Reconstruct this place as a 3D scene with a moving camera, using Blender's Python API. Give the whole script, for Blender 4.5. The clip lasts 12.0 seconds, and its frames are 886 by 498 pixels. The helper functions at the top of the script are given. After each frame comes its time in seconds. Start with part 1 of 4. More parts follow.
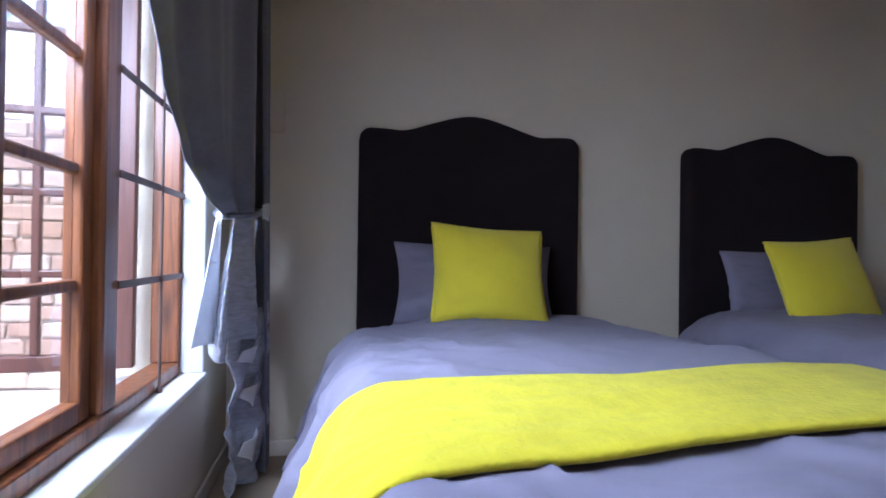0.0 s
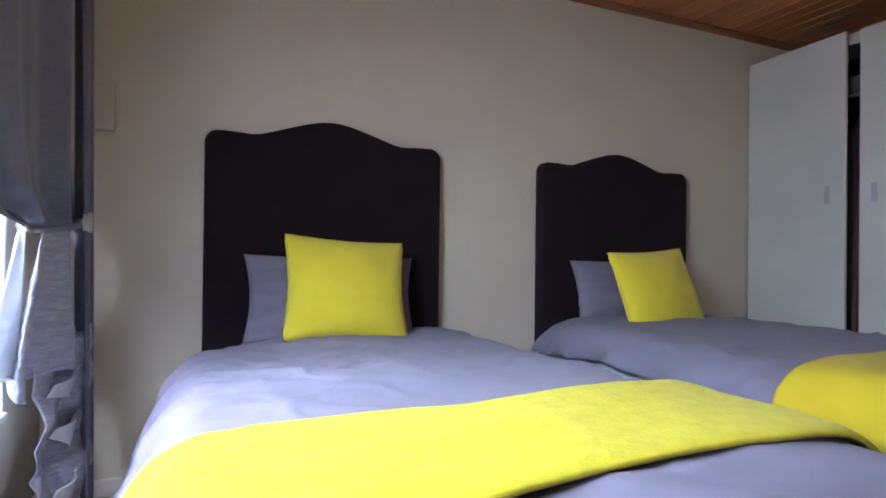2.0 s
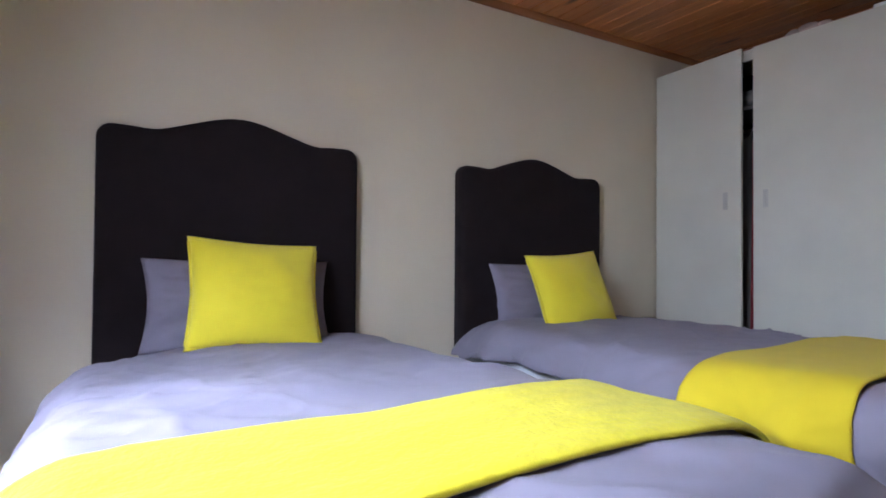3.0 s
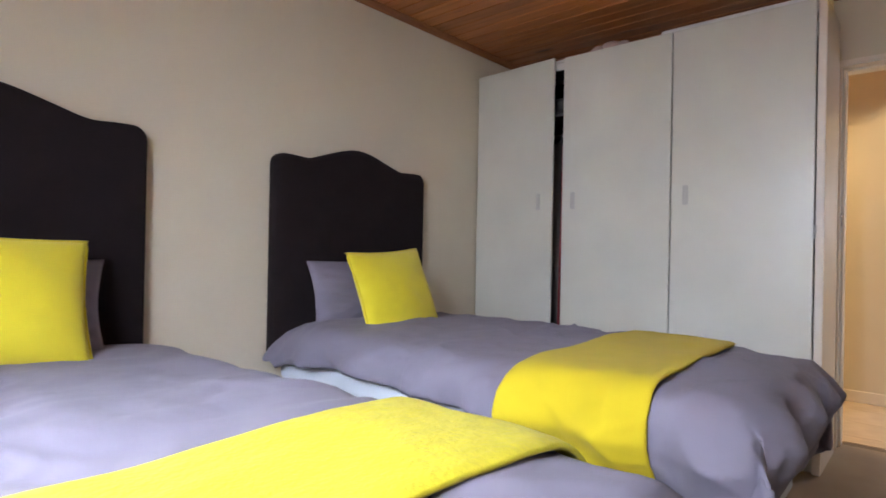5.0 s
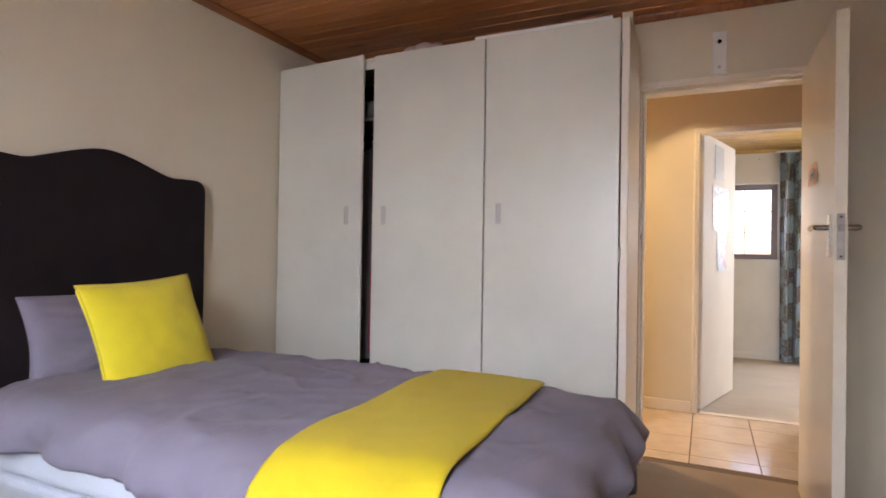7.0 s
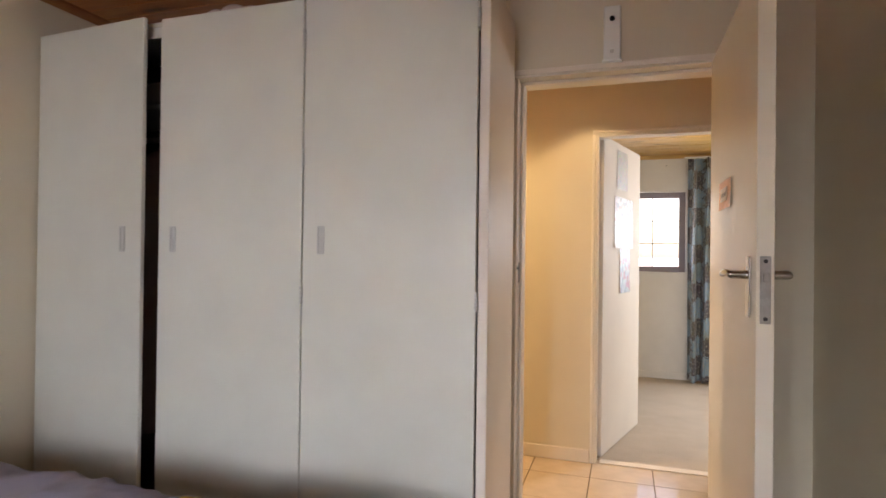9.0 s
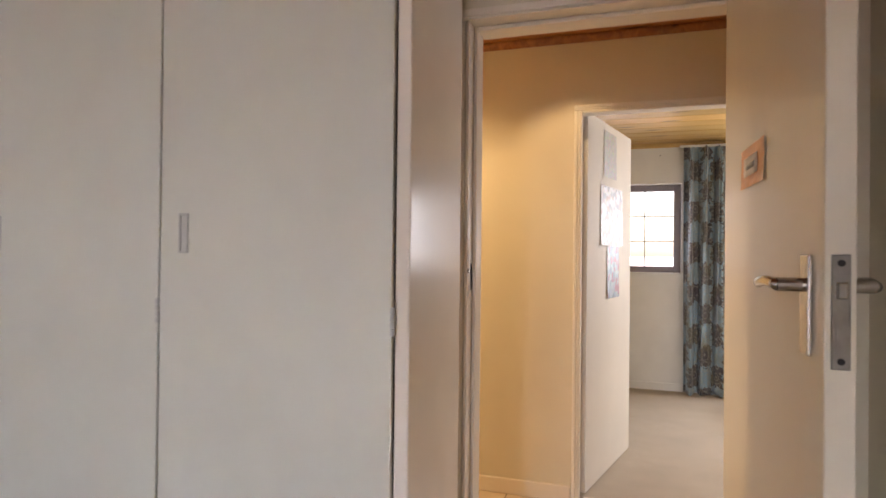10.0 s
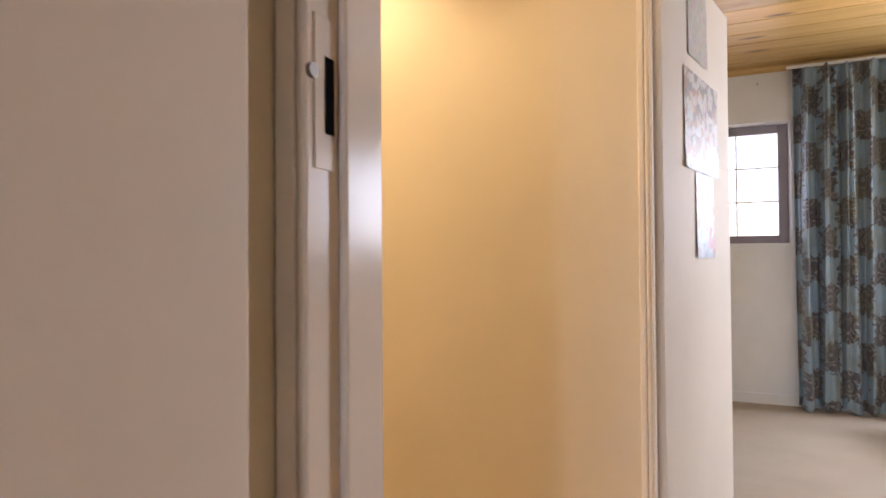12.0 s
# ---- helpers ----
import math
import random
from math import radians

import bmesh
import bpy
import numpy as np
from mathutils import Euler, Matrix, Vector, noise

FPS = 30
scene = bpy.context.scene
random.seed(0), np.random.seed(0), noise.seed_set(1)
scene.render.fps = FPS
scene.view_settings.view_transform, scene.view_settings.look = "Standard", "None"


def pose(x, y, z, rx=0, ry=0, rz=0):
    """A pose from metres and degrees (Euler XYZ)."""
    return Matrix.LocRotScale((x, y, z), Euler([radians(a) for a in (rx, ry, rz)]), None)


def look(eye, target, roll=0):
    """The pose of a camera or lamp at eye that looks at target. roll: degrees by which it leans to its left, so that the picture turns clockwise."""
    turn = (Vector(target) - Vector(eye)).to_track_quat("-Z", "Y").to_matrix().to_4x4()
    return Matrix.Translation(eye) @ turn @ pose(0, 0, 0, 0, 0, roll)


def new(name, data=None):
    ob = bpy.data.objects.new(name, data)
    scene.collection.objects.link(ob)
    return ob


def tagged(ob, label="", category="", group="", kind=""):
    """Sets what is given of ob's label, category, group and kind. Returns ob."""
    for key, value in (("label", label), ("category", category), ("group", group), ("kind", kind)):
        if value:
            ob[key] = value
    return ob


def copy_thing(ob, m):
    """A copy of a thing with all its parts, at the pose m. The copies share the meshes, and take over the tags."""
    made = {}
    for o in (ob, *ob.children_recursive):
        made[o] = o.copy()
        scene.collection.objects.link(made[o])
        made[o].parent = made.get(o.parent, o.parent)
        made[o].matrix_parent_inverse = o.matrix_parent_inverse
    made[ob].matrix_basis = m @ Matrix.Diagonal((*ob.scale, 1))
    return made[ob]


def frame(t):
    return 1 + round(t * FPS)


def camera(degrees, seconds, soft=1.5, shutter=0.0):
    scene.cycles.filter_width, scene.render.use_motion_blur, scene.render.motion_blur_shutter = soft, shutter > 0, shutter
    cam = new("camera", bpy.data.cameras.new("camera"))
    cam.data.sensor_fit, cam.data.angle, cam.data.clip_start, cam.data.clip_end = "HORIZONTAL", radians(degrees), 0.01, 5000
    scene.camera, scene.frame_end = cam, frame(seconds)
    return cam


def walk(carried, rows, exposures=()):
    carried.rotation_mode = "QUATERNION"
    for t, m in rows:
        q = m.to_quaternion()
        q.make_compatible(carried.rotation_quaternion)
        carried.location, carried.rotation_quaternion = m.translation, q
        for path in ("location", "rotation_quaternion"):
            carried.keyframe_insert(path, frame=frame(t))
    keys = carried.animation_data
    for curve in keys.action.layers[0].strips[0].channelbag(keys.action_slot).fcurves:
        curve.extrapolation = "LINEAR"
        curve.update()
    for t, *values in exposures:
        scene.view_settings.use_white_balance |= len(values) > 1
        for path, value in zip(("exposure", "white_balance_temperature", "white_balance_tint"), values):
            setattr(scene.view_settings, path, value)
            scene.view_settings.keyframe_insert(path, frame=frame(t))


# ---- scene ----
cam = camera(76.5, 12.0, soft=1.6, shutter=0.3)
PATH = [
    (0, (-0.014, 0.181, 0.906), (0.364, 2.145, 0.921), 0.8),
    (0.5, (-0.011, 0.225, 0.942), (0.486, 2.162, 0.945), 0.8),
    (1, (0.026, 0.225, 0.935), (0.619, 2.135, 0.958), 0.7),
    (1.5, (0.053, 0.222, 0.94), (0.748, 2.097, 0.968), 0.7),
    (2, (0.072, 0.221, 0.969), (0.868, 2.056, 0.983), 0.7),
    (2.5, (0.099, 0.225, 0.953), (1.007, 2.006, 0.983), 0.5),
    (4.5, (0.212, 0.332, 0.994), (1.596, 1.776, 0.999), 1.1),
    (5, (0.247, 0.348, 0.997), (1.744, 1.674, 1.004), 1.1),
    (5.5, (0.309, 0.383, 0.996), (1.924, 1.564, 1.01), 1.0),
    (6, (0.398, 0.417, 1.018), (2.092, 1.481, 1.037), 0.9),
    (6.5, (0.542, 0.431, 1.077), (2.299, 1.385, 1.09), 1.0),
    (7, (0.679, 0.425, 1.113), (2.489, 1.274, 1.13), 0.9),
    (9, (1.524, 0.325, 1.275), (3.428, 0.938, 1.29), 0.7),
    (9.5, (1.825, 0.303, 1.281), (3.735, 0.899, 1.295), 0.7),
    (10, (2.13, 0.304, 1.274), (4.042, 0.892, 1.287), 0.6),
    (10.5, (2.462, 0.308, 1.199), (4.375, 0.893, 1.21), 0.6),
    (11, (2.755, 0.329, 1.13), (4.654, 0.956, 1.147), 0.2),
    (11.5, (3.093, 0.381, 1.075), (4.965, 1.086, 1.084), 0.1),
    (12, (3.355, 0.393, 1.024), (5.193, 1.181, 1.054), -0.4),
]
EXPOSURES = [(0.0, 1.72, 5800, 23), (1.0, 2.06, 5950, 23), (2.7, 2.58, 6300, 23), (5.0, 2.93, 7050, 24), (7.0, 3.10, 7450, 28), (9.0, 3.02, 7700, 26), (10.5, 2.88, 7950, 29), (11.3, 2.95, 7000, 28), (12.0, 2.90, 7050, 30)]
walk(cam, [(t, look(eye, target, roll)) for t, eye, target, roll in PATH], EXPOSURES)

# ---- light ----
world = bpy.data.worlds.new("sky")
scene.world = world
world.use_nodes = True
wn = world.node_tree.nodes
sky = wn.new("ShaderNodeTexSky")
sky.sky_type, sky.sun_disc = "NISHITA", False
sky.sun_elevation, sky.sun_rotation = radians(55), radians(180)
sky.dust_density, sky.air_density = 2.0, 1.0
wn["Background"].inputs["Strength"].default_value = 0.15
world.node_tree.links.new(sky.outputs["Color"], wn["Background"].inputs["Color"])


def lamp(name, kind, m, energy, color, **more):
    data = bpy.data.lights.new(name, kind)
    data.energy, data.color = energy, color
    for key, value in more.items():
        if key == "size":
            data.shape, data.size, data.size_y = "RECTANGLE", value[0], value[1]
        if key == "spread":
            data.spread = value
        if key == "angle":
            data.angle = value
        if key == "radius":
            data.shadow_soft_size = value
        if key == "cone":
            data.spot_size, data.spot_blend = value
    ob = new(name, data)
    ob.matrix_world = m
    return ob


lamp("sun", "SUN", look((0, -4, 6), (0, 0, 0)), 2.2, (1.0, 0.96, 0.90), angle=radians(12))
lamp("window_daylight", "AREA", look((-0.88, 1.05, 1.78), (0.45, 2.00, 0.30)), 22.0, (0.64, 0.82, 1.0), size=(1.25, 0.75), spread=radians(128))
lamp("far_window_daylight", "AREA", look((7.77, -1.51, 1.51), (5.67, -0.80, 0.5)), 12.5, (0.66, 0.84, 1.0), size=(0.82, 0.80))
lamp("hall_lamp_light", "SPOT", look((4.74, 0.50, 2.385), (4.74, 0.50, 0.0)), 2.1, (1.0, 0.82, 0.45), radius=0.05, cone=(radians(100), 0.3))
# unseen second spot, added as warm fill along the hall
lamp("hall_lamp_light", "SPOT", look((4.55, 1.75, 2.385), (4.55, 1.75, 0.0)), 12.5, (1.0, 0.82, 0.45), radius=0.05, cone=(radians(150), 0.5))

# ---- materials ----
MATS = {}


def material(name, color, rough=0.6, metal=0.0, vary=0.12, scale=6.0, grain=0.0, grain_scale=200.0, spec=0.5, sheen=0.0, coat=0.0, tint=None, stretch=(1, 1, 1)):
    """A surface with slow colour variation and fine relief."""
    m = bpy.data.materials.new(name)
    m.use_nodes = True
    n, l = m.node_tree.nodes, m.node_tree.links
    b = n["Principled BSDF"]
    co = n.new("ShaderNodeTexCoord")
    mp = n.new("ShaderNodeMapping")
    mp.inputs["Scale"].default_value = stretch
    l.new(co.outputs["Object"], mp.inputs["Vector"])
    big = n.new("ShaderNodeTexNoise")
    big.inputs["Scale"].default_value, big.inputs["Detail"].default_value = scale, 5
    l.new(mp.outputs["Vector"], big.inputs["Vector"])
    mix = n.new("ShaderNodeMix")
    mix.data_type = "RGBA"
    other = tint or tuple(c * (1 - vary) for c in color)
    mix.inputs[6].default_value, mix.inputs[7].default_value = (*color, 1), (*other, 1)
    ramp = n.new("ShaderNodeMapRange")
    ramp.inputs[1].default_value, ramp.inputs[2].default_value = 0.35, 0.7
    l.new(big.outputs["Fac"], ramp.inputs[0])
    l.new(ramp.outputs[0], mix.inputs[0])
    l.new(mix.outputs[2], b.inputs["Base Color"])
    b.inputs["Roughness"].default_value, b.inputs["Metallic"].default_value = rough, metal
    b.inputs["Specular IOR Level"].default_value = spec
    b.inputs["Sheen Weight"].default_value = sheen
    b.inputs["Coat Weight"].default_value = coat
    if grain:
        fine = n.new("ShaderNodeTexNoise")
        fine.inputs["Scale"].default_value, fine.inputs["Detail"].default_value = grain_scale, 3
        l.new(mp.outputs["Vector"], fine.inputs["Vector"])
        bump = n.new("ShaderNodeBump")
        bump.inputs["Strength"].default_value, bump.inputs["Distance"].default_value = grain, 0.004
        l.new(fine.outputs["Fac"], bump.inputs["Height"])
        l.new(bump.outputs["Normal"], b.inputs["Normal"])
    MATS[name] = m
    return m


def wood(name, light, dark, knot, along="y", rough=0.35, scale=1.0, boards=0.0):
    """Grain along one axis, with knots; each island takes its own tone."""
    m = bpy.data.materials.new(name)
    m.use_nodes = True
    n, l = m.node_tree.nodes, m.node_tree.links
    b = n["Principled BSDF"]
    co = n.new("ShaderNodeTexCoord")
    geo = n.new("ShaderNodeNewGeometry")
    add = n.new("ShaderNodeVectorMath")
    add.operation = "MULTIPLY_ADD"
    l.new(geo.outputs["Random Per Island"], add.inputs[0])
    add.inputs[1].default_value = (13.0, 37.0, 7.0)
    l.new(co.outputs["Object"], add.inputs[2])
    mp = n.new("ShaderNodeMapping")
    s = {"x": (0.9, 14, 14), "y": (14, 0.9, 14), "z": (14, 14, 0.9)}[along]
    mp.inputs["Scale"].default_value = tuple(c * scale for c in s)
    l.new(add.outputs[0], mp.inputs["Vector"])
    ring = n.new("ShaderNodeTexNoise")
    ring.inputs["Scale"].default_value, ring.inputs["Detail"].default_value, ring.inputs["Distortion"].default_value = 1.6, 6, 1.2
    l.new(mp.outputs["Vector"], ring.inputs["Vector"])
    ramp = n.new("ShaderNodeValToRGB")
    ramp.color_ramp.elements[0].position, ramp.color_ramp.elements[0].color = 0.3, (*dark, 1)
    ramp.color_ramp.elements[1].position, ramp.color_ramp.elements[1].color = 0.68, (*light, 1)
    l.new(ring.outputs["Fac"], ramp.inputs["Fac"])
    mp2 = n.new("ShaderNodeMapping")
    k = {"x": (2.2, 9, 9), "y": (9, 2.2, 9), "z": (9, 9, 2.2)}[along]
    mp2.inputs["Scale"].default_value = k
    l.new(add.outputs[0], mp2.inputs["Vector"])
    vor = n.new("ShaderNodeTexVoronoi")
    vor.inputs["Scale"].default_value = 0.8
    l.new(mp2.outputs["Vector"], vor.inputs["Vector"])
    kr = n.new("ShaderNodeMapRange")
    kr.inputs[1].default_value, kr.inputs[2].default_value, kr.inputs[3].default_value, kr.inputs[4].default_value = 0.06, 0.17, 0.9, 0.0
    l.new(vor.outputs["Distance"], kr.inputs[0])
    mix = n.new("ShaderNodeMix")
    mix.data_type = "RGBA"
    mix.inputs[7].default_value = (*knot, 1)
    l.new(kr.outputs[0], mix.inputs[0])
    l.new(ramp.outputs["Color"], mix.inputs[6])
    hsv = n.new("ShaderNodeHueSaturation")
    vr = n.new("ShaderNodeMapRange")
    vr.inputs[3].default_value, vr.inputs[4].default_value = 0.78, 1.15
    l.new(geo.outputs["Random Per Island"], vr.inputs[0])
    l.new(vr.outputs[0], hsv.inputs["Value"])
    l.new(mix.outputs[2], hsv.inputs["Color"])
    l.new(hsv.outputs["Color"], b.inputs["Base Color"])
    b.inputs["Roughness"].default_value = rough
    bump = n.new("ShaderNodeBump")
    bump.inputs["Strength"].default_value, bump.inputs["Distance"].default_value = 0.25, 0.002
    l.new(ring.outputs["Fac"], bump.inputs["Height"])
    l.new(bump.outputs["Normal"], b.inputs["Normal"])
    MATS[name] = m
    return m


WALL = material("cream_wall_paint", (0.70, 0.62, 0.48), 0.55, vary=0.05, scale=2.5, grain=0.12, grain_scale=60)
WHITE_PLASTER = material("white_plaster", (0.80, 0.79, 0.76), 0.6, vary=0.06, scale=5, grain=0.25, grain_scale=40)
GLOSS = material("cream_gloss_paint", (0.82, 0.735, 0.635), 0.22, vary=0.05, scale=3, grain=0.05, grain_scale=25, spec=0.07)
GLOSS2 = material("white_gloss_paint", (0.80, 0.74, 0.65), 0.68, vary=0.05, scale=3, grain=0.05, grain_scale=25, spec=0.16)
DOOR_PAINT = material("pale_door_paint", (0.83, 0.755, 0.63), 0.24, vary=0.05, scale=2, grain=0.05, grain_scale=22, spec=0.35)
WARDROBE = material("white_wardrobe_paint", (0.665, 0.65, 0.575), 0.33, vary=0.08, scale=2.2, grain=0.06, grain_scale=20)
DARK = material("near_black_and_inner_shade", (0.03, 0.025, 0.025), 0.8)
CARPET = material("brown_carpet", (0.36, 0.26, 0.16), 0.95, vary=0.2, scale=4, grain=0.9, grain_scale=260, sheen=0.2)
CARPET2 = material("beige_carpet", (0.47, 0.38, 0.28), 0.95, vary=0.12, scale=5, grain=0.9, grain_scale=260, sheen=0.2)
TILE = material("glazed_floor_tile", (0.70, 0.56, 0.43), 0.12, vary=0.12, scale=9, grain=0.05, grain_scale=18)
GROUT = material("grout", (0.20, 0.14, 0.09), 0.9)
DUVET = material("mauve_grey_cotton", (0.215, 0.19, 0.245), 0.8, vary=0.06, scale=3, grain=0.25, grain_scale=700, sheen=0.06)
FLEECE = material("yellow_fleece", (0.66, 0.55, 0.015), 0.95, vary=0.14, scale=24, grain=0.8, grain_scale=75, sheen=0.08)
FLEECE2 = material("smooth_yellow_fleece", (0.66, 0.49, 0.012), 0.9, vary=0.06, scale=14, grain=0.45, grain_scale=400, sheen=0.05)
CUSHION = material("yellow_woven_cotton", (0.76, 0.63, 0.02), 0.8, vary=0.06, scale=8, grain=0.5, grain_scale=500, sheen=0.2)
HEADBOARD = material("near_black_upholstery", (0.018, 0.0115, 0.0130), 0.9, vary=0.2, scale=9, grain=0.5, grain_scale=500, spec=0.2)
BASE = material("pale_blue_white_cover", (0.66, 0.70, 0.76), 0.7, vary=0.06, scale=8, grain=0.3, grain_scale=400)
CURTAIN = material("slate_grey_satin", (0.185, 0.190, 0.240), 0.45, vary=0.2, scale=30, grain=0.35, grain_scale=160, sheen=0.3, stretch=(1, 1, 3))
# same fabric as the drape, with the window's light put into a paler colour
CRINKLE_LIT = material("crinkled_satin_lit_tone", (0.56, 0.58, 0.66), 0.36, vary=0.3, scale=25, grain=0.9, grain_scale=45, sheen=0.2, stretch=(1, 0.4, 3))
LINING = material("silver_lining", (0.80, 0.81, 0.84), 0.28, vary=0.08, scale=20, sheen=0.2)
CHROME = material("worn_chrome", (0.62, 0.60, 0.57), 0.22, metal=1.0, vary=0.25, scale=40)
STEEL = material("dull_steel", (0.36, 0.33, 0.30), 0.42, metal=1.0, vary=0.2, scale=40)
BRONZE = material("brown_bar_paint", (0.10, 0.055, 0.04), 0.5)
PLASTIC = material("white_plastic", (0.78, 0.78, 0.76), 0.35, vary=0.03)
PLASTIC_CLOTH = material("white_cotton", (0.78, 0.76, 0.74), 0.85, vary=0.05, grain=0.3, grain_scale=300)
PULL = material("grey_white_pull", (0.52, 0.51, 0.48), 0.35, vary=0.05)
BLACK = material("black_lens_and_hole_shade", (0.006, 0.005, 0.005), 0.9, spec=0.02)
CONCRETE = material("pale_concrete", (0.62, 0.60, 0.56), 0.85, vary=0.2, scale=3, grain=0.4, grain_scale=60)
MORTAR = material("pale_mortar", (0.62, 0.58, 0.52), 0.9, vary=0.15, scale=10, grain=0.5, grain_scale=80)
PINE = wood("varnished_pine", (0.62, 0.235, 0.075), (0.45, 0.15, 0.045), (0.10, 0.03, 0.012), "y")
PINE_FAR = wood("honey_pine", (0.70, 0.43, 0.15), (0.56, 0.30, 0.08), (0.12, 0.05, 0.02), "y")
TRIM_WOOD = wood("red_pine_trim", (0.40, 0.15, 0.05), (0.22, 0.07, 0.025), (0.08, 0.02, 0.01), "x")
FRAME_WOOD = wood("stained_window_wood", (0.27, 0.090, 0.030), (0.085, 0.026, 0.011), (0.04, 0.015, 0.008), "z", rough=0.3, scale=1.6)
# white reveal plaster, darkened in colour to offset the close daylight lamp
REVEAL = material("darkened_reveal_plaster", (0.56, 0.56, 0.55), 0.6, vary=0.08, scale=5, grain=0.25, grain_scale=40)
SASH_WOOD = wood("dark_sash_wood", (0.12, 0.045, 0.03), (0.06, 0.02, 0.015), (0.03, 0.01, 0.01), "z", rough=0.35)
FARFRAME = material("grey_brown_window_frame", (0.30, 0.26, 0.29), 0.45)
REDCLOTH = material("dark_red_cloth", (0.26, 0.02, 0.03), 0.9, grain=0.4)
GREYCLOTH = material("grey_cloth", (0.14, 0.13, 0.12), 0.9, grain=0.4)
PINKPLUSH = material("pale_pink_plush", (0.55, 0.42, 0.38), 0.95, grain=0.6)
ORANGE = material("orange_print", (0.90, 0.40, 0.13), 0.3, vary=0.15, scale=30)
GREY_INK = material("grey_ink", (0.40, 0.37, 0.34), 0.5)
PAPER = material("white_paper", (0.78, 0.66, 0.58), 0.4)


def glass():
    m = bpy.data.materials.new("window_glass")
    m.use_nodes = True
    b = m.node_tree.nodes["Principled BSDF"]
    b.inputs["Transmission Weight"].default_value, b.inputs["Roughness"].default_value, b.inputs["IOR"].default_value = 1.0, 0.0, 1.45
    return m


GLASS = glass()


def stone_material():
    m = material("buff_and_red_stone", (0.42, 0.30, 0.23), 0.9, vary=0.3, scale=14, grain=0.7, grain_scale=40)
    n, l = m.node_tree.nodes, m.node_tree.links
    info = n.new("ShaderNodeObjectInfo")
    ramp = n.new("ShaderNodeValToRGB")
    ramp.color_ramp.elements[0].color = (0.34, 0.25, 0.21, 1)
    ramp.color_ramp.elements[1].color = (0.50, 0.49, 0.46, 1)
    l.new(info.outputs["Random"], ramp.inputs["Fac"])
    mix = n.new("ShaderNodeMix")
    mix.data_type, mix.blend_type = "RGBA", "MULTIPLY"
    mix.inputs[0].default_value = 0.55
    old = n["Principled BSDF"].inputs["Base Color"].links[0].from_socket
    l.new(ramp.outputs["Color"], mix.inputs[6])
    l.new(old, mix.inputs[7])
    hsv = n.new("ShaderNodeHueSaturation")
    hsv.inputs["Value"].default_value = 2.1
    l.new(mix.outputs[2], hsv.inputs["Color"])
    l.new(hsv.outputs["Color"], n["Principled BSDF"].inputs["Base Color"])
    return m


STONE = stone_material()


def print_material(name, palette, scale):
    """A printed picture or woven pattern: cells of a few colours with darker outlines."""
    m = bpy.data.materials.new(name)
    m.use_nodes = True
    n, l = m.node_tree.nodes, m.node_tree.links
    b = n["Principled BSDF"]
    co = n.new("ShaderNodeTexCoord")
    v = n.new("ShaderNodeTexVoronoi")
    v.inputs["Scale"].default_value = scale
    l.new(co.outputs["Object"], v.inputs["Vector"])
    ramp = n.new("ShaderNodeValToRGB")
    ramp.color_ramp.interpolation = "CONSTANT"
    while len(ramp.color_ramp.elements) < len(palette):
        ramp.color_ramp.elements.new(0.5)
    for i, c in enumerate(palette):
        ramp.color_ramp.elements[i].position, ramp.color_ramp.elements[i].color = i / len(palette), (*c, 1)
    sep = n.new("ShaderNodeSeparateColor")
    l.new(v.outputs["Color"], sep.inputs["Color"])
    l.new(sep.outputs[0], ramp.inputs["Fac"])
    noise_n = n.new("ShaderNodeTexNoise")
    noise_n.inputs["Scale"].default_value = scale * 3
    l.new(co.outputs["Object"], noise_n.inputs["Vector"])
    mix = n.new("ShaderNodeMix")
    mix.data_type, mix.blend_type = "RGBA", "MULTIPLY"
    mix.inputs[0].default_value = 0.6
    l.new(ramp.outputs["Color"], mix.inputs[6])
    l.new(noise_n.outputs["Color"], mix.inputs[7])
    hs = n.new("ShaderNodeHueSaturation")
    hs.inputs["Value"].default_value = 1.0
    l.new(mix.outputs[2], hs.inputs["Color"])
    l.new(hs.outputs["Color"], b.inputs["Base Color"])
    b.inputs["Roughness"].default_value = 0.5
    b.inputs["Specular IOR Level"].default_value = 0.3
    return m


POSTER = print_material("glossy_floral_print", [(0.78, 0.74, 0.70), (0.62, 0.40, 0.30), (0.8, 0.78, 0.74), (0.40, 0.38, 0.36), (0.74, 0.60, 0.52)], 34)
POSTER2 = print_material("blue_to_red_print", [(0.45, 0.55, 0.62), (0.6, 0.66, 0.7), (0.35, 0.42, 0.5), (0.6, 0.25, 0.28)], 30)
SKETCH = print_material("faint_drawing", [(0.72, 0.69, 0.63), (0.66, 0.66, 0.62), (0.7, 0.68, 0.64)], 18)


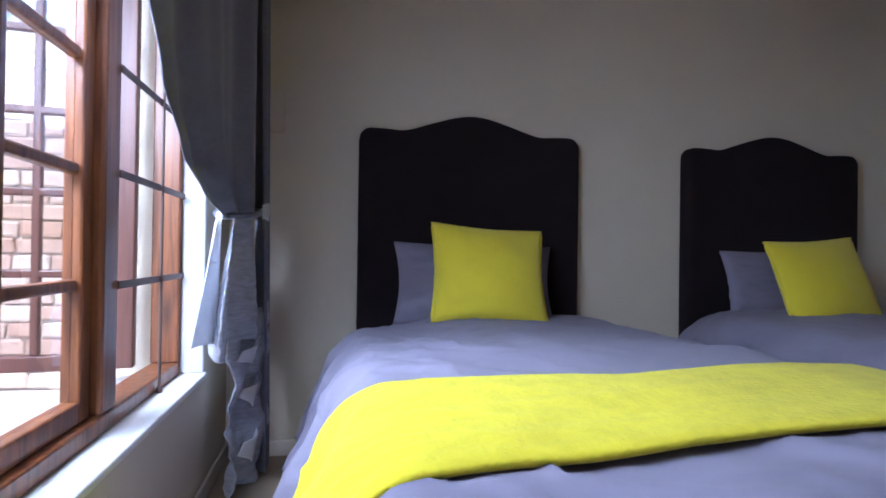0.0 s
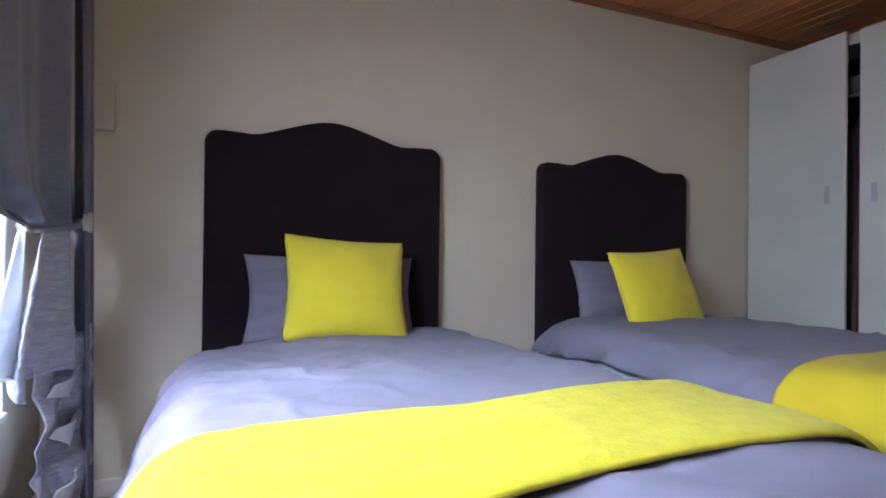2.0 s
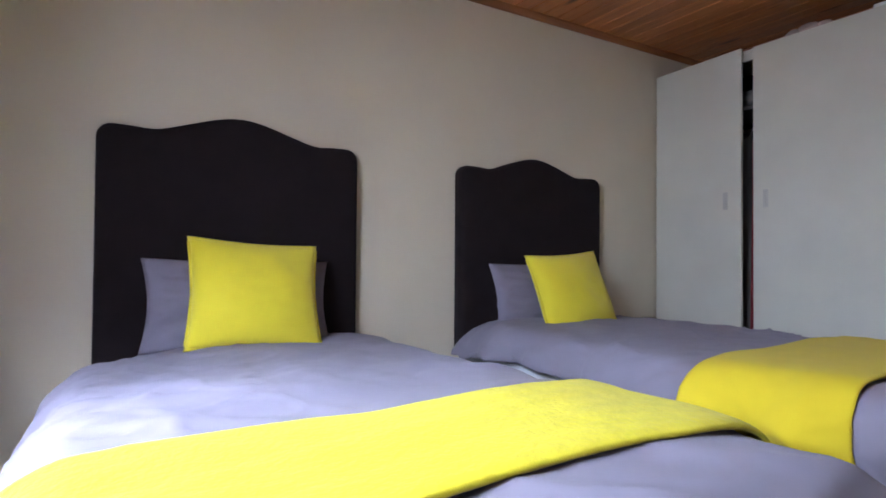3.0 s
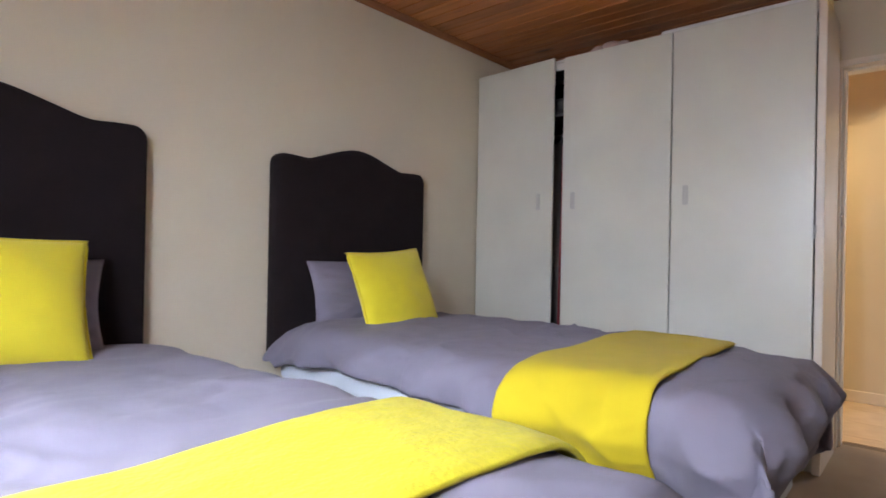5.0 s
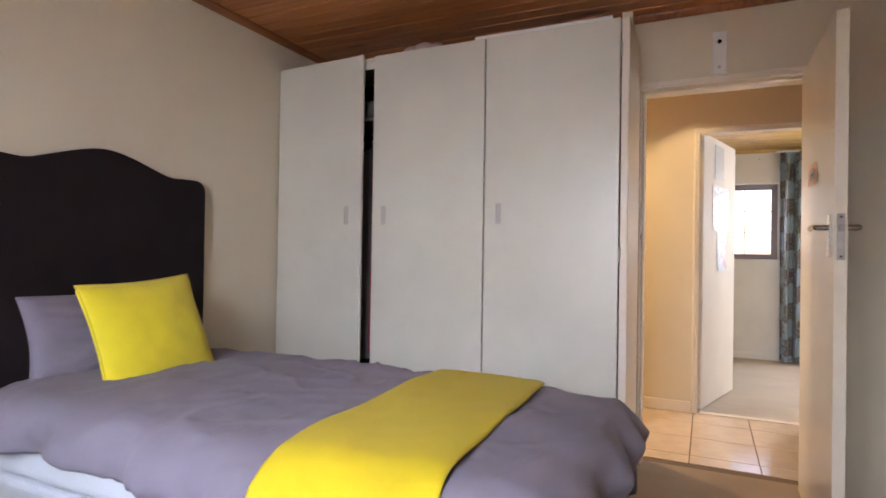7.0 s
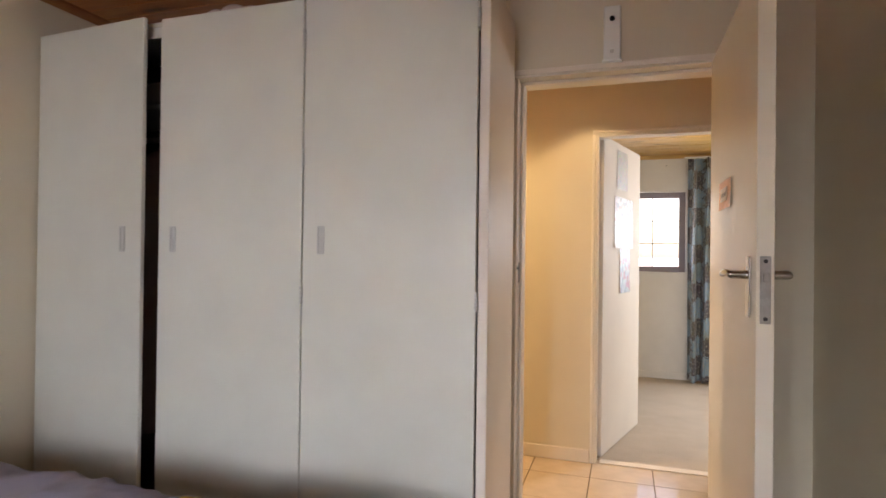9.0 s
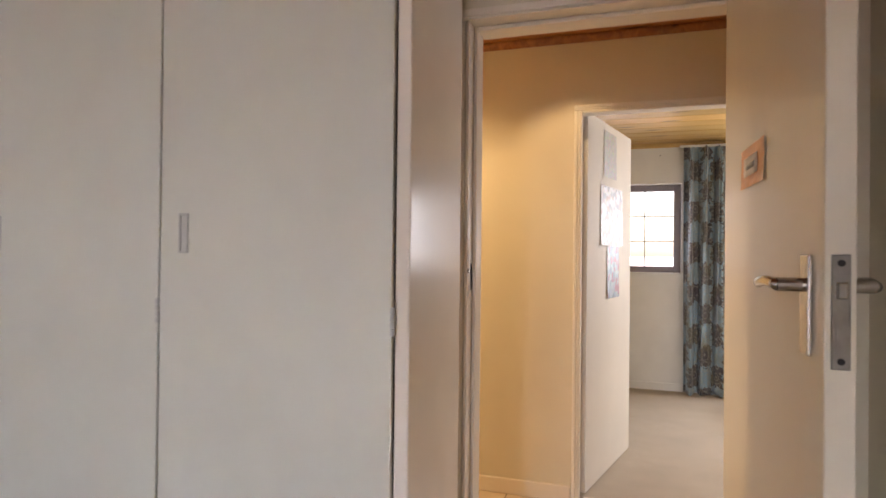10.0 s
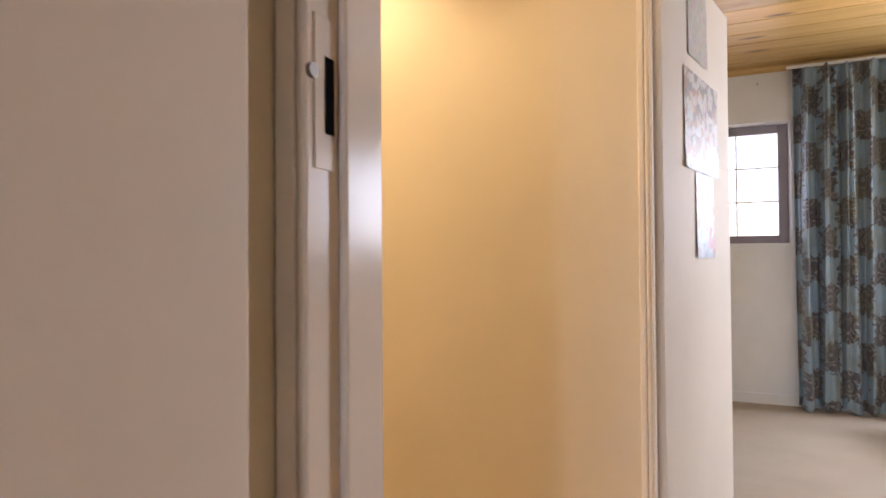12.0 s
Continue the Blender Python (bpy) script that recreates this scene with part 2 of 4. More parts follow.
def patchwork():
    """Woven squares of teal and taupe with pale medallions."""
    m = bpy.data.materials.new("teal_patchwork_curtain")
    m.use_nodes = True
    n, l = m.node_tree.nodes, m.node_tree.links
    b = n["Principled BSDF"]
    uv = n.new("ShaderNodeUVMap")
    chk = n.new("ShaderNodeTexChecker")
    chk.inputs["Scale"].default_value = 1.0
    chk.inputs["Color1"].default_value, chk.inputs["Color2"].default_value = (0.17, 0.28, 0.36, 1), (0.070, 0.070, 0.090, 1)
    jag = n.new("ShaderNodeTexNoise")
    jag.inputs["Scale"].default_value, jag.inputs["Detail"].default_value = 4.5, 3
    l.new(uv.outputs["UV"], jag.inputs["Vector"])
    shake = n.new("ShaderNodeVectorMath")
    shake.operation, shake.inputs[1].default_value = "MULTIPLY_ADD", (0.85, 0.65, 0)
    l.new(jag.outputs["Color"], shake.inputs[0])
    l.new(uv.outputs["UV"], shake.inputs[2])
    l.new(shake.outputs[0], chk.inputs["Vector"])
    vor = n.new("ShaderNodeTexVoronoi")
    vor.inputs["Scale"].default_value, vor.inputs["Randomness"].default_value = 2.0, 0.5
    l.new(uv.outputs["UV"], vor.inputs["Vector"])
    wave = n.new("ShaderNodeMath")
    wave.operation = "SINE"
    mul = n.new("ShaderNodeMath")
    mul.operation, mul.inputs[1].default_value = "MULTIPLY", 22.0
    l.new(vor.outputs["Distance"], mul.inputs[0])
    l.new(mul.outputs[0], wave.inputs[0])
    no = n.new("ShaderNodeTexNoise")
    no.inputs["Scale"].default_value, no.inputs["Detail"].default_value = 9.0, 5
    l.new(uv.outputs["UV"], no.inputs["Vector"])
    summ = n.new("ShaderNodeMath")
    summ.operation = "MULTIPLY"
    l.new(wave.outputs[0], summ.inputs[0])
    l.new(no.outputs["Fac"], summ.inputs[1])
    rng = n.new("ShaderNodeMapRange")
    rng.inputs[1].default_value, rng.inputs[2].default_value, rng.inputs[4].default_value = 0.2, 0.6, 0.7
    l.new(summ.outputs[0], rng.inputs[0])
    mix = n.new("ShaderNodeMix")
    mix.data_type = "RGBA"
    mix.inputs[7].default_value = (0.40, 0.42, 0.40, 1)
    l.new(rng.outputs[0], mix.inputs[0])
    blend = n.new("ShaderNodeMath")
    blend.operation, blend.inputs[1].default_value = "MULTIPLY", 0.80
    l.new(chk.outputs["Fac"], blend.inputs[0])
    no3 = n.new("ShaderNodeTexNoise")
    no3.inputs["Scale"].default_value, no3.inputs["Detail"].default_value = 1.4, 3
    l.new(uv.outputs["UV"], no3.inputs["Vector"])
    add3 = n.new("ShaderNodeMath")
    add3.operation = "MULTIPLY_ADD"
    add3.inputs[1].default_value = 0.35
    l.new(no3.outputs["Fac"], add3.inputs[0])
    l.new(blend.outputs[0], add3.inputs[2])
    cell = n.new("ShaderNodeMix")
    cell.data_type = "RGBA"
    cell.inputs[6].default_value, cell.inputs[7].default_value = (0.085, 0.075, 0.085, 1), (0.30, 0.47, 0.60, 1)
    sub3 = n.new("ShaderNodeMath")
    sub3.operation, sub3.inputs[1].default_value, sub3.use_clamp = "SUBTRACT", 0.14, True
    l.new(add3.outputs[0], sub3.inputs[0])
    l.new(sub3.outputs[0], cell.inputs[0])
    l.new(cell.outputs[2], mix.inputs[6])
    tint = n.new("ShaderNodeMix")
    tint.data_type = "RGBA"
    tint.inputs[7].default_value = (0.20, 0.19, 0.10, 1)
    no2 = n.new("ShaderNodeTexNoise")
    no2.inputs["Scale"].default_value = 0.9
    l.new(uv.outputs["UV"], no2.inputs["Vector"])
    r2 = n.new("ShaderNodeMapRange")
    r2.inputs[1].default_value, r2.inputs[2].default_value, r2.inputs[4].default_value = 0.48, 0.62, 0.35
    l.new(no2.outputs["Fac"], r2.inputs[0])
    l.new(r2.outputs[0], tint.inputs[0])
    l.new(mix.outputs[2], tint.inputs[6])
    l.new(tint.outputs[2], b.inputs["Base Color"])
    b.inputs["Roughness"].default_value = 0.45
    b.inputs["Sheen Weight"].default_value = 0.2
    return m


PATCH = patchwork()

# ---- building helpers ----
ORIGIN = {}


def box(bm, lo, hi, bevel=0.0, seg=1):
    lo, hi = Vector(lo), Vector(hi)
    r = bmesh.ops.create_cube(bm, size=1.0, matrix=Matrix.Translation((lo + hi) / 2) @ Matrix.Diagonal((*(hi - lo), 1)))
    if bevel:
        edges = {e for v in r["verts"] for e in v.link_edges}
        bmesh.ops.bevel(bm, geom=list(edges), offset=bevel, segments=seg, profile=0.5, affect="EDGES")
    return bm


def boxes(*args, bevel=0.0, seg=1):
    bm = bmesh.new()
    for lo, hi in args:
        box(bm, lo, hi, bevel, seg)
    return bm


def rod(bm, a, b, r, sides=14, r2=None):
    a, b = Vector(a), Vector(b)
    m = Matrix.Translation((a + b) / 2) @ (b - a).to_track_quat("Z", "Y").to_matrix().to_4x4()
    bmesh.ops.create_cone(bm, cap_ends=True, segments=sides, radius1=r, radius2=r if r2 is None else r2, depth=(b - a).length, matrix=m)
    return bm


def tube(bm, pts, r, sides=8, closed=False):
    """A tube of even radius along points."""
    pts = [Vector(p) for p in pts]
    rings = []
    count = len(pts)
    for i, p in enumerate(pts):
        nxt = pts[(i + 1) % count] if closed or i < count - 1 else p
        prv = pts[i - 1] if closed or i > 0 else p
        q = (nxt - prv).to_track_quat("Z", "Y")
        rings.append([bm.verts.new(p + q @ Vector((r * math.cos(2 * math.pi * k / sides), r * math.sin(2 * math.pi * k / sides), 0))) for k in range(sides)])
    for i in range(count if closed else count - 1):
        a, b = rings[i], rings[(i + 1) % count]
        for k in range(sides):
            bm.faces.new((a[k], a[(k + 1) % sides], b[(k + 1) % sides], b[k]))
    if not closed:
        bm.faces.new(rings[0][::-1])
        bm.faces.new(rings[-1])
    return bm


def sheet(nu, nv, f, uv=None):
    """A grid mesh of f(u, v), u and v from 0 to 1."""
    bm = bmesh.new()
    g = [[bm.verts.new(f(i / nu, j / nv)) for j in range(nv + 1)] for i in range(nu + 1)]
    lay = bm.loops.layers.uv.new("UVMap") if uv else None
    for i in range(nu):
        for j in range(nv):
            fc = bm.faces.new((g[i][j], g[i + 1][j], g[i + 1][j + 1], g[i][j + 1]))
            fc.smooth = True
            if uv:
                for lp, (a, b) in zip(fc.loops, ((i, j), (i + 1, j), (i + 1, j + 1), (i, j + 1))):
                    lp[lay].uv = (a / nu * uv[0], b / nv * uv[1])
    return bm


def thing(name, at, label, category, group="", kind="", rz=0.0):
    ob = new(name)
    ob.empty_display_size = 0.1
    ob.matrix_world = pose(*at, 0, 0, rz)
    ORIGIN[ob.name] = Vector(at)
    return tagged(ob, label, category, group, kind)


def finish(ob, smooth, solid=0.0):
    if smooth:
        for p in ob.data.polygons:
            p.use_smooth = True
    if solid:
        md = ob.modifiers.new("thickness", "SOLIDIFY")
        md.thickness, md.offset = solid, 1.0


def part(name, bm, mat, parent, label="", local=False, smooth=False, solid=0.0):
    """One mesh under a thing or a part; coordinates are the world's unless local."""
    top = parent if parent.parent is None else parent.parent
    top = top if top.parent is None else top.parent
    if not local:
        bmesh.ops.translate(bm, verts=bm.verts, vec=-ORIGIN[top.name])
    me = bpy.data.meshes.new(name)
    bmesh.ops.recalc_face_normals(bm, faces=bm.faces)
    bm.to_mesh(me)
    bm.free()
    me.materials.append(mat)
    ob = new(name, me)
    ob.parent = parent
    finish(ob, smooth, solid)
    return tagged(ob, label)


def single(name, bm, mat, label="", category="", kind="", group="", smooth=False, solid=0.0, at=None):
    """A thing of one mesh; its origin goes to the middle of its base."""
    vs = [v.co for v in bm.verts]
    lo = Vector([min(v[i] for v in vs) for i in range(3)])
    hi = Vector([max(v[i] for v in vs) for i in range(3)])
    o = Vector(((lo.x + hi.x) / 2, (lo.y + hi.y) / 2, lo.z))
    bmesh.ops.translate(bm, verts=bm.verts, vec=-o)
    me = bpy.data.meshes.new(name)
    bmesh.ops.recalc_face_normals(bm, faces=bm.faces)
    bm.to_mesh(me)
    bm.free()
    me.materials.append(mat)
    ob = new(name, me)
    ob.location = o
    ORIGIN[ob.name] = o
    finish(ob, smooth, solid)
    return tagged(ob, label, category, group, kind)


# ---- the plan ----
XW, YN, YS, XE = -0.471, 2.77, -0.32, 3.835      # bedroom: window wall, headboard wall, back wall, door wall
HALL_W, HALL_E = 3.95, 5.10                     # hall faces
FAR_W, FAR_E = 5.22, 7.80                       # far room faces
H1, H2, H3 = 2.396, 2.40, 2.32                   # ceilings
HALL_S, HALL_N = -1.9, 2.6
FAR_S, FAR_N = -2.9, 1.6
WIN = (0.134, 2.338, 0.464, 1.972)                  # bedroom window: y0, y1, z0, z1
D1 = (-0.024, 0.749, 2.0)                         # near door opening: y0, y1, top
D2 = (-0.262, 0.486, 2.012)                       # far door opening
FW = (-0.285, 0.62, 1.104, 1.946)               # far window
FW2 = (-1.96, -1.067, 1.104, 1.946)
TOP = 2.75

single("wall_west", boxes(((-0.751, YS - 0.2, -0.1), (XW, WIN[0], TOP)), ((-0.751, WIN[1], -0.1), (XW, YN + 0.2, TOP)),
                          ((-0.751, WIN[0], -0.1), (XW, WIN[1], WIN[2] - 0.02)), ((-0.751, WIN[0], WIN[3]), (XW, WIN[1], TOP))), WALL, kind="structure", label="cream painted wall with a low window opening", category="wall")
single("wall_north", boxes(((XW, YN, -0.1), (XE, YN + 0.2, TOP))), WALL, kind="structure", label="plain cream painted wall behind the beds", category="wall")
single("wall_south", boxes(((XW, YS - 0.2, -0.1), (XE, YS, TOP))), WALL, kind="structure", label="plain cream painted wall", category="wall")
single("wall_east", boxes(((XE, D1[1] + 0.01, -0.1), (HALL_W, YN + 0.2, TOP)), ((XE, YS - 0.2, -0.1), (HALL_W, D1[0] - 0.03, TOP)),
                          ((XE, D1[0] - 0.03, D1[2] + 0.01), (HALL_W, D1[1] + 0.01, TOP)), ((3.740, 0.787, -0.1), (XE, 0.84, TOP))), WALL, kind="structure", label="cream painted wall with a doorway", category="wall")
single("wall_hall", boxes(((HALL_E, D2[1] + 0.01, -0.1), (FAR_W, HALL_N, TOP)), ((HALL_E, FAR_S - 0.2, -0.1), (FAR_W, D2[0] - 0.01, TOP)),
                          ((HALL_E, D2[0] - 0.01, D2[2] + 0.01), (FAR_W, D2[1] + 0.01, TOP))), WALL, kind="structure", label="cream hall wall with a doorway", category="wall")
single("wall_hall_north", boxes(((HALL_W, HALL_N, -0.1), (FAR_W, HALL_N + 0.15, TOP))), WALL, kind="structure", label="cream wall at the hall's end", category="wall")
single("wall_hall_south", boxes(((HALL_W, HALL_S - 0.15, -0.1), (HALL_E, HALL_S, TOP))), WALL, kind="structure", label="cream wall at the hall's end", category="wall")
single("wall_hall_west", boxes(((XE, YN + 0.2, -0.1), (HALL_W, HALL_N + 0.6, TOP)), ((XE, HALL_S - 0.15, -0.1), (HALL_W, YS - 0.2, TOP))), WALL, kind="structure", label="cream hall wall", category="wall")
t = 0.24
single("wall_far", boxes(((FAR_E, FW[1], -0.1), (FAR_E + t, FAR_N + t, TOP)), ((FAR_E, FW[0], -0.1), (FAR_E + t, FW[1], FW[2])), ((FAR_E, FW[0], FW[3]), (FAR_E + t, FW[1], TOP)),
                         ((FAR_E, FW2[1], -0.1), (FAR_E + t, FW[0], TOP)), ((FAR_E, FW2[0], -0.1), (FAR_E + t, FW2[1], FW2[2])), ((FAR_E, FW2[0], FW2[3]), (FAR_E + t, FW2[1], TOP)),
                         ((FAR_E, FAR_S - t, -0.1), (FAR_E + t, FW2[0], TOP))), WHITE_PLASTER, kind="structure", label="white plastered wall with two windows", category="wall")
single("wall_far_north", boxes(((FAR_W, FAR_N, -0.1), (FAR_E, FAR_N + t, TOP))), WHITE_PLASTER, kind="structure", label="white plastered side wall", category="wall")
single("wall_far_south", boxes(((FAR_W, FAR_S - t, -0.1), (FAR_E, FAR_S, TOP))), WHITE_PLASTER, kind="structure", label="white plastered side wall", category="wall")
# unseen slab added above the ceilings to keep skylight out of the rooms
single("roof", boxes(((-0.86, FAR_S - 0.4, TOP), (FAR_E + 0.4, 3.35, TOP + 0.12))), CONCRETE, kind="structure", label="unseen flat slab added over the rooms to block the sky", category="roof")

single("floor_bedroom", boxes(((XW, YS, -0.1), (3.945, YN, 0.0))), CARPET, kind="structure", label="worn brown fitted carpet", category="floor")
single("floor_far_room", boxes(((5.165, FAR_S, -0.1), (FAR_E, FAR_N, 0.004))), CARPET2, kind="structure", label="beige fitted carpet", category="floor")


def board_ceiling(name, x0, x1, y0, y1, z, mat, label, width=0.105):
    """Tongue-and-groove boards along y, with open V joints, in one mesh."""
    bm = bmesh.new()
    count = int((x1 - x0) / width) + 1
    step = (x1 - x0) / count
    rnd = random.Random(5)
    for i in range(count):
        a = x0 + i * step
        drop = rnd.uniform(0, 0.0015)
        prof = [(a + 0.0005, z + 0.012), (a + 0.005, z + drop), (a + step - 0.005, z + drop), (a + step - 0.0005, z + 0.012), (a + step - 0.0005, z + 0.03), (a + 0.0005, z + 0.03)]
        ends = [[bm.verts.new((px, y, pz)) for px, pz in prof] for y in (y0, y1)]
        for k in range(6):
            bm.faces.new((ends[0][k], ends[0][(k + 1) % 6], ends[1][(k + 1) % 6], ends[1][k]))
        bm.faces.new(ends[0])
        bm.faces.new(ends[1][::-1])
    box(bm, (x0, y0, z + 0.031), (x1, y1, z + 0.05))
    return single(name, bm, mat, kind="structure", label=label, category="ceiling")


board_ceiling("ceiling_bedroom", XW, XE, YS, YN, H1, PINE, "red-brown varnished pine board ceiling")
board_ceiling("ceiling_hall", HALL_W, HALL_E, HALL_S, HALL_N, H2, PINE, "red-brown varnished pine board ceiling")
board_ceiling("ceiling_far_room", FAR_W, FAR_E, FAR_S, FAR_N, H3, PINE_FAR, "honey-coloured knotty pine board ceiling", 0.19)


def cornice(name, a, b, inward, mat):
    """A quarter-round strip in the corner of wall and ceiling."""
    a, b, inward = Vector(a), Vector(b), Vector(inward)
    bm = bmesh.new()
    prof = [(0, 0), (0, -0.035), (0.006, -0.036), (0.018, -0.026), (0.028, -0.012), (0.03, 0)]
    ends = [[bm.verts.new(p + inward * u + Vector((0, 0, w))) for u, w in prof] for p in (a, b)]
    for k in range(len(prof)):
        bm.faces.new((ends[0][k], ends[0][(k + 1) % 6], ends[1][(k + 1) % 6], ends[1][k]))
    bm.faces.new(ends[0])
    bm.faces.new(ends[1][::-1])
    return single(name, bm, mat, kind="structure", label="narrow dark-stained wooden cornice strip", category="trim")


cornice("trim_north", (XW, YN - 0.001, H1 - 0.001), (XE, YN - 0.001, H1 - 0.001), (0, -1, 0), TRIM_WOOD)
cornice("trim_east", (XE - 0.001, YS, H1 - 0.001), (XE - 0.001, YN - 0.04, H1 - 0.001), (-1, 0, 0), TRIM_WOOD)
cornice("trim_far", (FAR_E - 0.001, FAR_S, H3 - 0.001), (FAR_E - 0.001, FAR_N, H3 - 0.001), (-1, 0, 0), PINE_FAR)
cornice("trim_hall", (HALL_E - 0.001, HALL_S, H2 - 0.001), (HALL_E - 0.001, HALL_N, H2 - 0.001), (-1, 0, 0), TRIM_WOOD)


def skirting(name, lo, hi, mat, label):
    return single(name, boxes((lo, hi), bevel=0.006, seg=2), mat, kind="structure", label=label, category="baseboard")


skirting("baseboard_hall", (HALL_E - 0.016, D2[1] + 0.032, 0.0), (HALL_E - 0.001, HALL_N, 0.082), GLOSS, "low cream painted skirting board")
skirting("baseboard_far", (FAR_E - 0.016, FAR_S, 0.0), (FAR_E - 0.001, FAR_N, 0.075), WHITE_PLASTER, "low white skirting board")
skirting("baseboard_west", (XW + 0.001, YS, 0.0), (XW + 0.014, YN, 0.07), GLOSS, "low cream painted skirting board")
skirting("baseboard_north", (XW + 0.02, YN - 0.014, 0.0), (3.3, YN - 0.001, 0.07), GLOSS, "low cream painted skirting board")


# ---- door frames ----
def door_frame(name, x0, x1, y0, y1, top, stop_from, stop_to, label, w=0.036, mat=GLOSS, lip=0.016):
    """A pressed steel frame: casings on both wall faces, rebate and stop."""
    root = thing(name, (x0, (y0 + y1) / 2, 0), label, "door frame", kind="structure")
    p = 0.012
    for side, s in (("left", 1), ("right", -1)):
        e = y1 if s > 0 else y0
        bm = bmesh.new()

        def col(xa, xb, ya, yb):
            box(bm, (xa, min(ya, yb), 0), (xb, max(ya, yb), top), 0.004, 2)
        col(x0 - p, x1 + p, e - s * 0.004, e + s * 0.008)
        col(x0 - p, x0 - 0.001, e + s * 0.009, e + s * w)
        col(x1 + 0.001, x1 + p, e + s * 0.009, e + s * w)
        col(stop_from, stop_to, e - s * lip, e - s * 0.0045)
        part("jamb", bm, mat, root)
    bm = bmesh.new()
    box(bm, (x0 - p, y0 - w, top + 0.001), (x1 + p, y1 + w, top + 0.010), 0.003, 2)
    box(bm, (x0 - p, y0 - w, top + 0.0105), (x0 - 0.001, y1 + w, top + w), 0.004, 2)
    box(bm, (x1 + 0.001, y0 - w, top + 0.0105), (x1 + p, y1 + w, top + w), 0.004, 2)
    box(bm, (stop_from, y0 + lip + 0.001, top - 0.014), (stop_to, y1 - lip - 0.001, top), 0.004, 2)
    part("head", bm, mat, root)
    return root


frame1 = door_frame("door_frame_1", XE, HALL_W, D1[0], D1[1], D1[2], XE + 0.045, HALL_W + 0.012, "cream gloss-painted steel door frame")
strike = part("strike_plate", boxes(((XE + 0.002, 0.7432, 1.118), (XE + 0.040, 0.7447, 1.282)), bevel=0.001), GLOSS, frame1, "painted-over strike plate")
# no hole is cut: a thin black block gives the latch hole's darkness
part("latch_hole", boxes(((XE + 0.020, 0.7422, 1.157), (XE + 0.036, 0.7430, 1.240))), BLACK, strike, "thin black block painted as the latch hole's shade")
part("screw", rod(bmesh.new(), (XE - 0.003, 0.7455, 1.218), (XE - 0.003, 0.7400, 1.218), 0.008, 16), STEEL, strike, "small round screw head")
frame2 = door_frame("door_frame_2", HALL_E, FAR_W, D2[0], D2[1], D2[2], HALL_E - 0.012, FAR_W - 0.05, "white gloss-painted steel door frame", 0.028, GLOSS2, 0.012)
single("threshold_strip", boxes(((5.10, D2[0] + 0.02, 0.0), (5.165, D2[1] - 0.03, 0.007)), bevel=0.002), GLOSS, "worn cream threshold strip under the far door", "threshold", kind="structure")


def lever(root, x, y, z, out, toward, plate_mat=CHROME):
    """Back plate with a lever; out is the side's direction along y, toward the lever's along x."""
    bm = boxes(((x - 0.02, min(y, y + out * 0.008), z - 0.108), (x + 0.02, max(y, y + out * 0.008), z + 0.047)), bevel=0.003, seg=2)
    handle = part("door_handle", bm, plate_mat, root, "worn chrome lever handle on a long plate", local=True)
    bm = bmesh.new()
    rod(bm, (x, y + out * 0.006, z), (x, y + out * 0.045, z), 0.011)
    part("spindle", bm, plate_mat, handle, local=True, smooth=False)
    pts = [(x + toward * d, y + out * (0.045 + 0.006 * math.sin(d * 25)), z + 0.004 * math.sin(d * 40)) for d in (-0.005, 0.01, 0.025, 0.04, 0.06, 0.075, 0.09)]
    part("lever", tube(bmesh.new(), pts, 0.009, 10), plate_mat, handle, local=True, smooth=True)
    return handle


def door_leaf(name, hinge, angle, width, height, mat, label):
    """A flush leaf; its own x runs from the hinge to the free edge."""
    root = thing(name, hinge, label, "door", kind="structure", rz=angle)
    part("leaf", boxes(((0.0, -0.02, 0.012), (width, 0.02, height)), bevel=0.002, seg=2), mat, root, local=True)
    return root


L1 = 0.772
door1 = door_leaf("door_1", (3.832, -0.002, 0.0), 180.0, L1, 2.0, DOOR_PAINT, "open pale gloss-painted flush door")
ZL = 1.23
lever(door1, L1 - 0.065, -0.0205, ZL, -1, -1)
lever(door1, L1 - 0.065, 0.0205, ZL, 1, -1)
plate = part("lock_plate", boxes(((L1 - 0.001, -0.012, ZL - 0.117), (L1 + 0.0025, 0.012, ZL + 0.047)), bevel=0.001), STEEL, door1, "dull steel lock plate", local=True)
part("latch", boxes(((L1 + 0.002, -0.007, ZL - 0.016), (L1 + 0.010, 0.007, ZL + 0.008)), bevel=0.002), STEEL, plate, local=True)
part("bolt", boxes(((L1 + 0.002, -0.006, ZL - 0.085), (L1 + 0.0035, 0.006, ZL - 0.055))), STEEL, plate, local=True)
for zz in (ZL + 0.035, ZL - 0.105):
    part("screw", rod(bmesh.new(), (L1 + 0.002, 0, zz), (L1 + 0.0035, 0, zz), 0.005, 10), DARK, plate, local=True)

d2 = Vector((6.017 - 5.200, 0.233 - 0.468, 0))
door2 = door_leaf("door_2", (5.200, 0.468, 0.0), math.degrees(math.atan2(d2.y, d2.x)), d2.length, 2.03, GLOSS2, "open pale gloss-painted flush door with prints on it")
lever(door2, d2.length - 0.06, 0.0205, 1.05, 1, -1)

